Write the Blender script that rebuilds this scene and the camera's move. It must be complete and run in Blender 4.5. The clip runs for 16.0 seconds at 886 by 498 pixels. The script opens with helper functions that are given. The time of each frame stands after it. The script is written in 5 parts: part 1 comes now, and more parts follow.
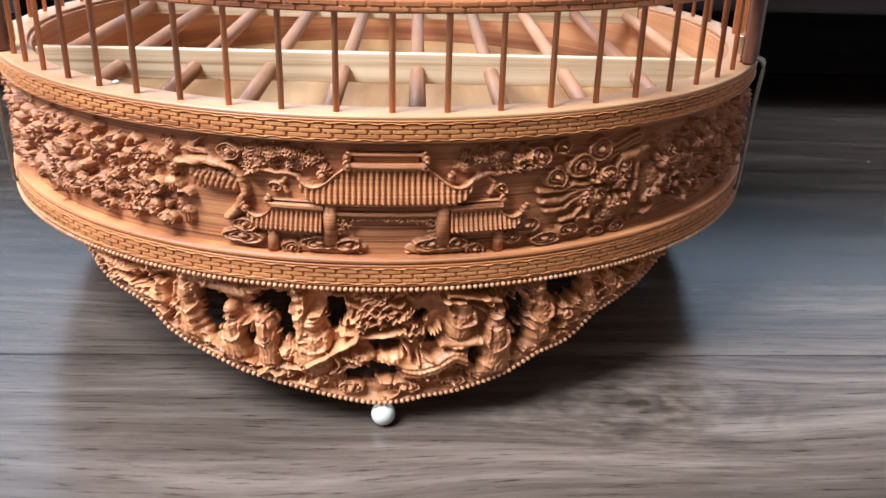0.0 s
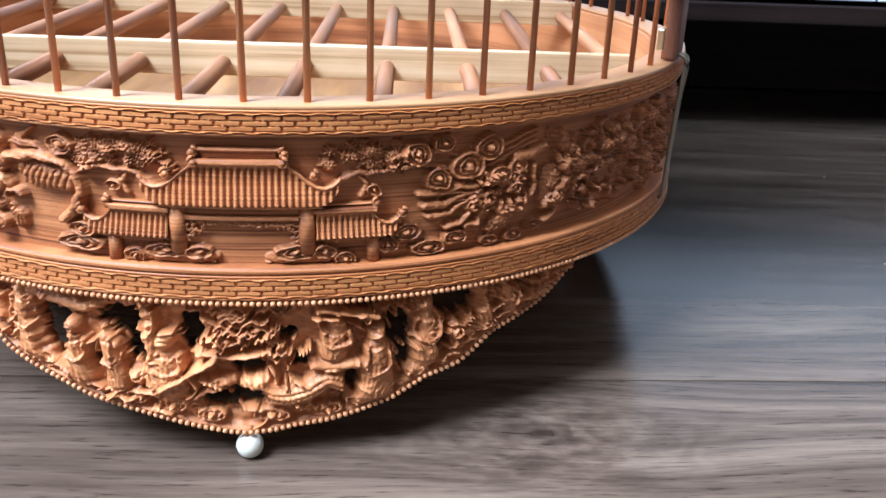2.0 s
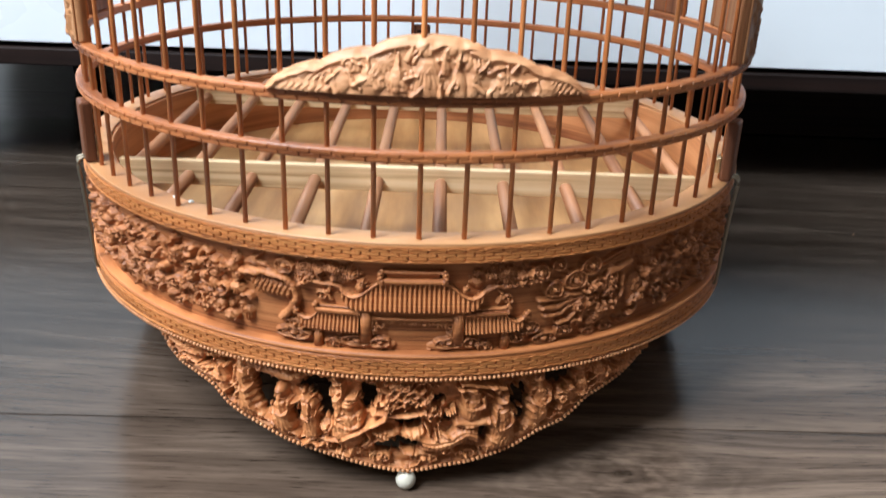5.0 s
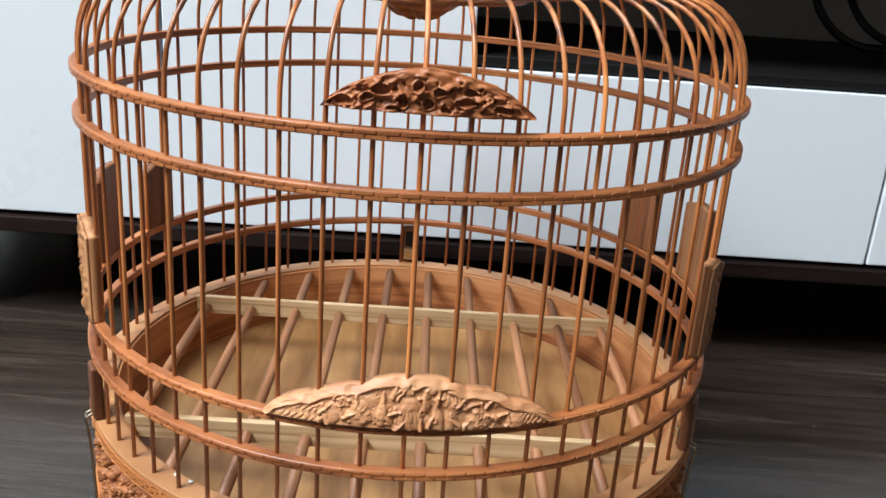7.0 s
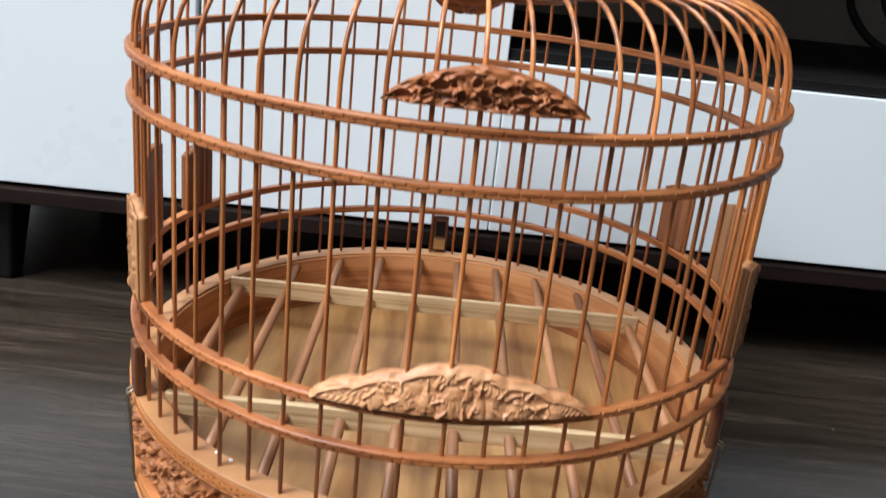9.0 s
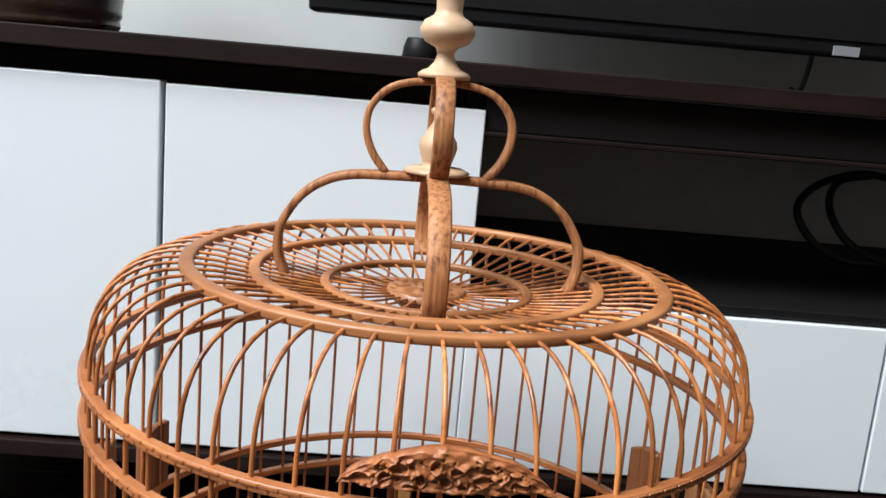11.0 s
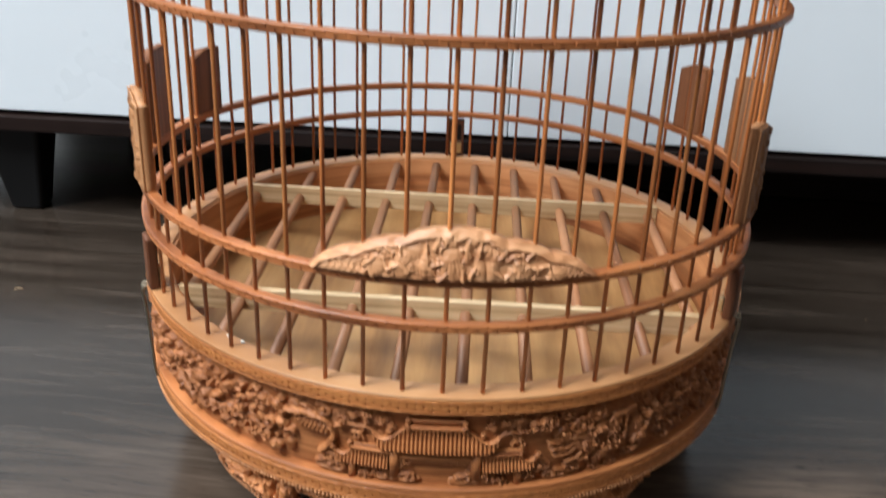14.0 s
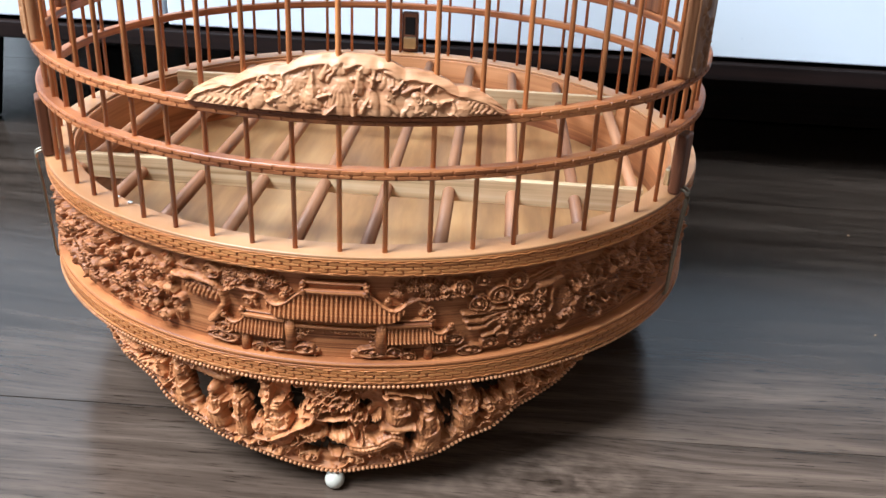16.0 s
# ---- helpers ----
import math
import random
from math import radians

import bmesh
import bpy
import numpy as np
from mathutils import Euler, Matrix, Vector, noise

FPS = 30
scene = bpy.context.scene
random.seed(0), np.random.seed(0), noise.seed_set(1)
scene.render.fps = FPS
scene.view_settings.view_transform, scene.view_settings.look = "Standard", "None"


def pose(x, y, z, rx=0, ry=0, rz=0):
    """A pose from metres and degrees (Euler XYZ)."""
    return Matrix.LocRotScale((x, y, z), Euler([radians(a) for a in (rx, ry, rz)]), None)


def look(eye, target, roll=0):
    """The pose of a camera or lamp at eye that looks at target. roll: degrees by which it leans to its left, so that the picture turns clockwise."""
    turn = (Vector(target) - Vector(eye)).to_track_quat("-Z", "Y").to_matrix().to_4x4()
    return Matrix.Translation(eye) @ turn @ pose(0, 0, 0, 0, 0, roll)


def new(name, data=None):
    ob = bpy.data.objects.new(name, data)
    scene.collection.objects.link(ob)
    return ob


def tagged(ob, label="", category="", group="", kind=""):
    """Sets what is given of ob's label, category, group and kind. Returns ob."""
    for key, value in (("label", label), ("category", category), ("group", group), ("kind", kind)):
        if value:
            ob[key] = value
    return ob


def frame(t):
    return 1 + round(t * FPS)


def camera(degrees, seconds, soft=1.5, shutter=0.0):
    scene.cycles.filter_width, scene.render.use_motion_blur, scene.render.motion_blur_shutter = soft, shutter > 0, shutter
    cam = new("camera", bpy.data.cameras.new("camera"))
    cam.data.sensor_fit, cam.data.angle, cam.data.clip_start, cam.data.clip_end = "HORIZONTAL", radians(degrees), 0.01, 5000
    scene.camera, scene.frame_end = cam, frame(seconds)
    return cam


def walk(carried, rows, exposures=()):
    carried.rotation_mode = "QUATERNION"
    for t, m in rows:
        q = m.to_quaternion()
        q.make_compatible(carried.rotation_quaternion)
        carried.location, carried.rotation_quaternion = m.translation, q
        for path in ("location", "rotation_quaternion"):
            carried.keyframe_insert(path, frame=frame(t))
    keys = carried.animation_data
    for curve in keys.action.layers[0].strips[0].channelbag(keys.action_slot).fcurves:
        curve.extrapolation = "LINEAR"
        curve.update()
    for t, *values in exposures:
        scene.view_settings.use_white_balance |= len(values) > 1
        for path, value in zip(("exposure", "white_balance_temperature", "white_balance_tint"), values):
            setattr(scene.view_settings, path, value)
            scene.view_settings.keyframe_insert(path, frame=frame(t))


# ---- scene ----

# ================= camera =================
cam = camera(52.83, 16.0, 1.5, 0.5)
ROWS = [
    (0, 0.0143, -0.4361, 0.1914, -2.09, -23.60, 1.63),
    (0.5, 0.0192, -0.4347, 0.1868, -1.95, -23.37, 1.85),
    (1, 0.0284, -0.4256, 0.1747, -1.34, -23.02, 2.87),
    (1.5, 0.0411, -0.4109, 0.1748, -2.73, -22.73, 2.73),
    (2, 0.0510, -0.4069, 0.1757, -2.91, -22.22, 2.37),
    (2.5, 0.0544, -0.4079, 0.1810, -2.05, -22.03, 1.71),
    (3, 0.0430, -0.4239, 0.1920, -1.18, -21.68, 1.83),
    (3.2, 0.0369, -0.4383, 0.2008, -1.07, -21.44, 2.36),
    (5.3, 0.0128, -0.4862, 0.2715, -0.55, -22.88, 2.22),
    (5.5, 0.0191, -0.4933, 0.3113, 0.15, -22.38, 3.68),
    (6, 0.0168, -0.4996, 0.3486, 0.13, -18.19, 5.21),
    (6.5, 0.0136, -0.4777, 0.3618, -0.80, -18.48, 4.31),
    (7, 0.0105, -0.4753, 0.3578, -1.27, -19.44, 4.09),
    (7.5, 0.0100, -0.4785, 0.3568, -0.77, -19.72, 4.00),
    (8, 0.0066, -0.4807, 0.3562, -0.50, -19.81, 3.90),
    (8.5, -0.0025, -0.4865, 0.3517, -0.62, -20.25, 6.02),
    (9, -0.0047, -0.4815, 0.3607, -0.67, -20.25, 6.03),
    (9.5, -0.0095, -0.4638, 0.4142, -0.81, -18.07, 4.79),
    (9.7, -0.0075, -0.4663, 0.4262, -0.55, -15.46, 5.72),
    (11.8, -0.0100, -0.4485, 0.4440, -2.62, -11.36, 4.40),
    (12, -0.0046, -0.4491, 0.4304, -1.64, -12.99, 3.85),
    (12.5, -0.0052, -0.4725, 0.3874, 0.70, -18.07, 3.41),
    (13, -0.0034, -0.4821, 0.3727, 2.47, -20.24, 2.79),
    (13.5, 0.0055, -0.4910, 0.3575, 2.52, -21.16, 3.02),
    (14, 0.0162, -0.4898, 0.3289, 2.01, -23.75, 2.52),
    (14.5, 0.0276, -0.4838, 0.3038, 1.73, -26.26, 1.43),
    (15, 0.0400, -0.4814, 0.2861, 1.45, -26.05, 1.76),
    (15.5, 0.0479, -0.4758, 0.2774, 1.22, -26.05, 2.87),
    (16, 0.0622, -0.4710, 0.2690, 2.87, -25.52, 2.76),
]
walk(cam, [(t, pose(x, y, z, 0, 0, yaw) @ pose(0, 0, 0, 90 + pitch) @ pose(0, 0, 0, 0, 0, roll)) for t, x, y, z, yaw, pitch, roll in ROWS],
     [(0.0, 0.80, 5450, 10), (2.2, 0.97, 5330, 10), (3.2, 0.70, 5430, 10), (5.5, 0.18, 6400, 10), (6.5, -0.08, 6500, 10), (9.5, -0.08, 6500, 10), (12.0, -0.13, 6700, 10), (13.5, -0.14, 6600, 10), (14.0, -0.10, 6500, 10), (14.5, 0.12, 6400, 10), (16.0, 0.46, 5850, 10)])

# ================= light =================
world = bpy.data.worlds.new("world")
scene.world = world
world.use_nodes = True
wn = world.node_tree.nodes
sky = wn.new("ShaderNodeTexSky")
sky.sky_type, sky.sun_disc, sky.sun_elevation, sky.sun_rotation = "NISHITA", False, radians(35), radians(250)
world.node_tree.links.new(sky.outputs[0], wn["Background"].inputs[0])
wn["Background"].inputs[1].default_value = 0.1


def window_lamp(name, m, w, h, power, colour):
    data = bpy.data.lights.new(name, "AREA")
    data.shape, data.size, data.size_y, data.energy, data.color = "RECTANGLE", w, h, power, colour
    ob = new(name, data)
    ob.matrix_world = m
    return ob


window_lamp("window_daylight", look((-1.98, -1.34, 3.40), (0.0, -0.05, 0.2)), 2.0, 2.0, 432, (0.86, 0.94, 1.0))

# ================= materials =================
FZ = 0.004  # the floor's height under the cage


def mat_base(name, rough=0.5, metal=0.0, spec=0.5):
    m = bpy.data.materials.new(name)
    m.use_nodes = True
    b = m.node_tree.nodes["Principled BSDF"]
    b.inputs["Roughness"].default_value = rough
    b.inputs["Metallic"].default_value = metal
    b.inputs["Specular IOR Level"].default_value = spec
    return m, m.node_tree.nodes, m.node_tree.links, b


def ramp(nodes, stops):
    r = nodes.new("ShaderNodeValToRGB")
    while len(r.color_ramp.elements) < len(stops):
        r.color_ramp.elements.new(0.5)
    for e, (p, c) in zip(r.color_ramp.elements, stops):
        e.position, e.color = p, (*c, 1)
    return r


def noise_node(nodes, links, coord, scale, stretch=(1, 1, 1), detail=4, rough=0.55, shift=None):
    mp = nodes.new("ShaderNodeMapping")
    mp.inputs["Scale"].default_value = stretch
    links.new(coord, mp.inputs["Vector"])
    if shift is not None:
        links.new(shift, mp.inputs["Location"])
    n = nodes.new("ShaderNodeTexNoise")
    n.inputs["Scale"].default_value, n.inputs["Detail"].default_value, n.inputs["Roughness"].default_value = scale, detail, rough
    links.new(mp.outputs[0], n.inputs["Vector"])
    return n


def mix_col(nodes, links, fac, a, b, kind="MIX", amount=None):
    x = nodes.new("ShaderNodeMix")
    x.data_type, x.blend_type = "RGBA", kind
    if amount is not None:
        x.inputs[0].default_value = amount
    else:
        links.new(fac, x.inputs[0])
    for sock, v in ((x.inputs[6], a), (x.inputs[7], b)):
        if isinstance(v, tuple):
            sock.default_value = (*v, 1)
        else:
            links.new(v, sock)
    return x.outputs[2]


def wood(name, light, mid, dark, grain=(8, 8, 260), scale=1.0, rough=0.45, bump=0.15, spec=0.5, coat=0.0, per_object=0.12):
    """Wood or bamboo: long grain streaks, broad tone patches, a little change from piece to piece."""
    m, n, l, b = mat_base(name, rough, 0, spec)
    tc = n.new("ShaderNodeTexCoord")
    info = n.new("ShaderNodeObjectInfo")
    sh = n.new("ShaderNodeVectorMath")
    sh.operation = "SCALE"
    sh.inputs[0].default_value = (3.1, 5.7, 4.3)
    l.new(info.outputs["Random"], sh.inputs["Scale"])
    g = noise_node(n, l, tc.outputs["Object"], scale, grain, 5, 0.6, sh.outputs[0])
    g2 = noise_node(n, l, tc.outputs["Object"], 22.0, (1, 1, 1), 3, 0.5, sh.outputs[0])
    r = ramp(n, [(0.33, dark), (0.5, mid), (0.69, light)])
    l.new(g.outputs["Fac"], r.inputs["Fac"])
    r2 = ramp(n, [(0.3, (0.72, 0.68, 0.64)), (0.7, (1.12, 1.1, 1.08))])
    l.new(g2.outputs["Fac"], r2.inputs["Fac"])
    col = mix_col(n, l, None, r.outputs["Color"], r2.outputs["Color"], "MULTIPLY", 0.75)
    hsv = n.new("ShaderNodeHueSaturation")
    mr = n.new("ShaderNodeMapRange")
    mr.inputs["To Min"].default_value, mr.inputs["To Max"].default_value = 1 - per_object, 1 + per_object
    l.new(info.outputs["Random"], mr.inputs["Value"])
    l.new(mr.outputs[0], hsv.inputs["Value"])
    l.new(col, hsv.inputs["Color"])
    l.new(hsv.outputs[0], b.inputs["Base Color"])
    rr = n.new("ShaderNodeMapRange")
    rr.inputs["To Min"].default_value, rr.inputs["To Max"].default_value = rough - 0.1, rough + 0.14
    l.new(g2.outputs["Fac"], rr.inputs["Value"])
    l.new(rr.outputs[0], b.inputs["Roughness"])
    bp = n.new("ShaderNodeBump")
    bp.inputs["Strength"].default_value, bp.inputs["Distance"].default_value = bump, 0.0006
    fine = noise_node(n, l, tc.outputs["Object"], 1.0, (850, 850, 850), 3, 0.6)
    both = n.new("ShaderNodeMath")
    both.operation = "MULTIPLY_ADD"
    l.new(fine.outputs["Fac"], both.inputs[0])
    both.inputs[1].default_value = 0.6
    l.new(g.outputs["Fac"], both.inputs[2])
    l.new(both.outputs[0], bp.inputs["Height"])
    l.new(bp.outputs[0], b.inputs["Normal"])
    b.inputs["Coat Weight"].default_value, b.inputs["Coat Roughness"].default_value = coat, 0.25
    return m


INNERWOOD = wood("red_brown_bamboo", (0.64, 0.30, 0.130), (0.50, 0.205, 0.078), (0.22, 0.068, 0.024), (3, 3, 150), 1.0, 0.45, 0.08, 0.5, 0.05)
STRAPWOOD = wood("bent_bamboo_strap", (0.50, 0.23, 0.098), (0.38, 0.15, 0.058), (0.15, 0.05, 0.02), (520, 520, 4), 1.0, 0.5, 0.25, 0.35, 0.0)
CARVED = wood("carved_bamboo", (0.53, 0.213, 0.077), (0.41, 0.144, 0.045), (0.16, 0.046, 0.013), (10, 10, 1500), 1.0, 0.52, 0.42, 0.4, 0.0)
BANDWOOD = wood("golden_fret_bamboo", (0.59, 0.245, 0.075), (0.47, 0.166, 0.046), (0.21, 0.064, 0.017), (9, 9, 1100), 1.0, 0.42, 0.2, 0.5, 0.0)
APRON = wood("carved_apron_wood", (0.59, 0.258, 0.100), (0.48, 0.182, 0.062), (0.28, 0.094, 0.029), (90, 90, 260), 1.0, 0.50, 0.5, 0.42, 0.0)
RIMWOOD = wood("pale_bamboo_rim", (0.61, 0.325, 0.152), (0.50, 0.242, 0.102), (0.32, 0.132, 0.05), (9, 9, 200), 1.0, 0.38, 0.1, 0.55)
BARWOOD = wood("bamboo_bar", (0.60, 0.232, 0.072), (0.42, 0.137, 0.039), (0.18, 0.047, 0.013), (160, 160, 5), 1.0, 0.34, 0.1, 0.5, 0.12, 0.28)
HOOPWOOD = wood("bamboo_hoop", (0.53, 0.205, 0.069), (0.38, 0.126, 0.040), (0.15, 0.042, 0.012), (14, 14, 420), 1.0, 0.40, 0.3, 0.5, 0.1)
TOPWOOD = wood("bamboo_top", (0.52, 0.228, 0.088), (0.38, 0.145, 0.051), (0.18, 0.06, 0.02), (14, 14, 240), 1.0, 0.42, 0.1, 0.5, 0.1)
PALE = wood("pale_turned_wood", (0.66, 0.455, 0.305), (0.59, 0.385, 0.24), (0.47, 0.285, 0.165), (40, 40, 8), 1.0, 0.45, 0.05)
PINE = wood("pine_strip", (0.80, 0.605, 0.375), (0.71, 0.495, 0.275), (0.43, 0.25, 0.11), (5, 90, 420), 1.0, 0.42, 0.1, 0.6)
PLY = wood("plywood_tray", (0.56, 0.325, 0.139), (0.43, 0.228, 0.087), (0.26, 0.117, 0.038), (46, 6, 4), 1.0, 0.34, 0.05, 0.65)
ROD = wood("grey_brown_rod", (0.48, 0.232, 0.112), (0.39, 0.168, 0.074), (0.20, 0.076, 0.030), (110, 4, 110), 1.0, 0.5, 0.12, 0.5, 0, 0.3)
DOORWOOD = wood("carved_door_wood", (0.69, 0.365, 0.185), (0.575, 0.268, 0.120), (0.36, 0.142, 0.056), (20, 20, 320), 1.0, 0.5, 0.12)
PLATEWOOD = wood("cup_plate_wood", (0.49, 0.245, 0.11), (0.36, 0.162, 0.066), (0.16, 0.06, 0.024), (160, 160, 6), 1.0, 0.5, 0.15, 0.45, 0, 0.3)
DARKPLATE = wood("dark_cup_plate_wood", (0.33, 0.135, 0.058), (0.23, 0.085, 0.035), (0.11, 0.036, 0.015), (160, 160, 6), 1.0, 0.45, 0.15, 0.45, 0, 0.2)
UPPERWOOD = wood("dark_carved_board_wood", (0.44, 0.165, 0.060), (0.33, 0.108, 0.036), (0.17, 0.050, 0.016), (20, 20, 300), 1.0, 0.42, 0.12)
DARKBLOCK = wood("dark_latch_wood", (0.20, 0.075, 0.032), (0.14, 0.048, 0.02), (0.075, 0.025, 0.011), (90, 90, 8), 1.0, 0.45, 0.1)


def plain(name, col, rough, metal=0.0, spec=0.5, var=0.06, scale=40.0, bump=0.0):
    m, n, l, b = mat_base(name, rough, metal, spec)
    tc = n.new("ShaderNodeTexCoord")
    g = noise_node(n, l, tc.outputs["Object"], scale, (1, 1, 1), 4)
    r = ramp(n, [(0.25, tuple(c * (1 - var) for c in col)), (0.75, tuple(min(1, c * (1 + var)) for c in col))])
    l.new(g.outputs["Fac"], r.inputs["Fac"])
    l.new(r.outputs["Color"], b.inputs["Base Color"])
    mr = n.new("ShaderNodeMapRange")
    mr.inputs["To Min"].default_value, mr.inputs["To Max"].default_value = rough * 0.85, min(1, rough * 1.2)
    l.new(g.outputs["Fac"], mr.inputs["Value"])
    l.new(mr.outputs[0], b.inputs["Roughness"])
    if bump:
        bp = n.new("ShaderNodeBump")
        bp.inputs["Strength"].default_value, bp.inputs["Distance"].default_value = bump, 0.001
        l.new(g.outputs["Fac"], bp.inputs["Height"])
        l.new(bp.outputs[0], b.inputs["Normal"])
    return m


BEADWOOD = wood("pale_bead_wood", (0.62, 0.3, 0.132), (0.52, 0.222, 0.088), (0.36, 0.138, 0.05), (40, 40, 40), 1.0, 0.42, 0.05)
PEARL = plain("white_glass_bead", (0.48, 0.44, 0.355), 0.3, 0, 0.4)
STEEL = plain("brushed_steel", (0.31, 0.265, 0.20), 0.42, 1.0, 0.5, 0.1, 300)
BRASS = plain("pale_brass", (0.72, 0.62, 0.40), 0.3, 1.0, 0.5, 0.1, 200)
GLOSSWHITE = plain("white_lacquer", (0.72, 0.755, 0.785), 0.28, 0, 0.5, 0.015, 6)
WENGE = wood("dark_brown_veneer", (0.018, 0.0088, 0.0068), (0.012, 0.006, 0.0047), (0.006, 0.0035, 0.003), (3, 60, 160), 1.0, 0.6, 0.06, 0.15)
# near-black wood with shade put into its colour, for valance and latch recess
SHADEWOOD = plain("shade_black_brown_board", (0.006, 0.0045, 0.004), 0.75, 0, 0.15)
BLACKLEG = plain("black_lacquer", (0.007, 0.0065, 0.0065), 0.5, 0, 0.2)
NICHE = plain("dark_grey_panel", (0.50, 0.505, 0.51), 0.5)
SCREEN = plain("television_glass", (0.006, 0.006, 0.007), 0.12, 0, 0.6)
TVFRAME = plain("television_frame", (0.004, 0.004, 0.0045), 0.5, 0, 0.2)
RUBBER = plain("black_cable_rubber", (0.012, 0.012, 0.013), 0.45)
SILVER = plain("silver_sticker", (0.22, 0.22, 0.225), 0.45)
GLAZE = wood("dark_brown_glaze", (0.055, 0.028, 0.018), (0.030, 0.014, 0.009), (0.012, 0.006, 0.005), (6, 6, 30), 1.0, 0.22, 0.05, 0.6, 0.4)
# made-up colour for unseen walls: holds back the fill and warms the bounce
BOUNCEWALL = plain("warm_brown_bounce_wall", (0.24, 0.20, 0.165), 0.8, 0, 0.3, 0.05, 8)
WALL = plain("white_wall_paint", (0.55, 0.55, 0.54), 0.75, 0, 0.3, 0.03, 8, 0.05)
CEIL = plain("white_ceiling_paint", (0.66, 0.66, 0.65), 0.8, 0, 0.3, 0.02, 8)
SOIL = plain("dark_soil", (0.03, 0.02, 0.014), 0.9, 0, 0.2, 0.4, 80, 0.5)
CRUMB = plain("white_crumb", (0.8, 0.8, 0.76), 0.6)


def plank_material():
    """Grey-brown oak laminate: long streaks, darker veins, a few knots, a satin lacquer."""
    m, n, l, b = mat_base("grey_brown_laminate", 0.22, 0, 0.48)
    geo = n.new("ShaderNodeNewGeometry")
    info = n.new("ShaderNodeObjectInfo")
    sh = n.new("ShaderNodeVectorMath")
    sh.operation = "SCALE"
    sh.inputs[0].default_value = (7.3, 3.7, 0.0)
    l.new(info.outputs["Random"], sh.inputs["Scale"])
    warp = noise_node(n, l, geo.outputs["Position"], 1.0, (2.2, 6, 1), 2, 0.5, sh.outputs[0])
    add = n.new("ShaderNodeVectorMath")
    add.operation = "MULTIPLY_ADD"
    l.new(warp.outputs["Color"], add.inputs[0])
    add.inputs[1].default_value = (0.06, 0.075, 0)
    l.new(geo.outputs["Position"], add.inputs[2])
    # one knot, round which the grain flows
    kmap = n.new("ShaderNodeVectorMath")
    kmap.operation = "SUBTRACT"
    l.new(geo.outputs["Position"], kmap.inputs[0])
    kmap.inputs[1].default_value = (0.102, -0.150, FZ)
    kscale = n.new("ShaderNodeVectorMath")
    kscale.operation = "MULTIPLY"
    l.new(kmap.outputs[0], kscale.inputs[0])
    kscale.inputs[1].default_value = (17, 36, 0)
    kdot = n.new("ShaderNodeVectorMath")
    kdot.operation = "DOT_PRODUCT"
    l.new(kscale.outputs[0], kdot.inputs[0])
    l.new(kscale.outputs[0], kdot.inputs[1])
    kneg = n.new("ShaderNodeMath")
    kneg.operation = "MULTIPLY"
    l.new(kdot.outputs["Value"], kneg.inputs[0])
    kneg.inputs[1].default_value = -1.0
    kexp = n.new("ShaderNodeMath")
    kexp.operation = "EXPONENT"
    l.new(kneg.outputs[0], kexp.inputs[0])
    kamt = n.new("ShaderNodeVectorMath")
    kamt.operation = "SCALE"
    l.new(kmap.outputs[0], kamt.inputs[0])
    l.new(kexp.outputs[0], kamt.inputs["Scale"])
    kflow = n.new("ShaderNodeVectorMath")
    kflow.operation = "MULTIPLY_ADD"
    l.new(kamt.outputs[0], kflow.inputs[0])
    kflow.inputs[1].default_value = (6.0, -0.62, 0)
    l.new(add.outputs[0], kflow.inputs[2])
    plainway, add = add, kflow
    keye = n.new("ShaderNodeMath")
    keye.operation = "POWER"
    l.new(kexp.outputs[0], keye.inputs[0])
    keye.inputs[1].default_value = 40.0
    streak = noise_node(n, l, add.outputs[0], 1.0, (3.6, 34, 1), 7, 0.64, sh.outputs[0])
    fine = noise_node(n, l, plainway.outputs[0], 1.0, (48, 700, 1), 4, 0.68, sh.outputs[0])
    broad = noise_node(n, l, add.outputs[0], 1.0, (1.6, 8, 1), 3, 0.5, sh.outputs[0])
    mixk = n.new("ShaderNodeMath")
    mixk.operation = "MULTIPLY_ADD"
    l.new(keye.outputs[0], mixk.inputs[0])
    mixk.inputs[1].default_value = -0.16
    # rings of the knot, bent by the same warp as the grain
    klen = n.new("ShaderNodeMath")
    klen.operation = "SQRT"
    l.new(kdot.outputs["Value"], klen.inputs[0])
    kwob = noise_node(n, l, geo.outputs["Position"], 1.0, (15, 24, 1), 4, 0.6)
    kph = n.new("ShaderNodeMath")
    kph.operation = "MULTIPLY_ADD"
    l.new(kwob.outputs["Fac"], kph.inputs[0])
    kph.inputs[1].default_value = 2.2
    l.new(klen.outputs[0], kph.inputs[2])
    kfreq = n.new("ShaderNodeMath")
    kfreq.operation = "MULTIPLY"
    l.new(kph.outputs[0], kfreq.inputs[0])
    kfreq.inputs[1].default_value = 20.0
    kring = n.new("ShaderNodeMath")
    kring.operation = "SINE"
    l.new(kfreq.outputs[0], kring.inputs[0])
    kra = n.new("ShaderNodeMath")
    kra.operation = "MULTIPLY"
    l.new(kring.outputs[0], kra.inputs[0])
    l.new(kexp.outputs[0], kra.inputs[1])
    kadd = n.new("ShaderNodeMath")
    kadd.operation = "MULTIPLY_ADD"
    l.new(kra.outputs[0], kadd.inputs[0])
    kadd.inputs[1].default_value = 0.075
    l.new(streak.outputs["Fac"], kadd.inputs[2])
    l.new(kadd.outputs[0], mixk.inputs[2])
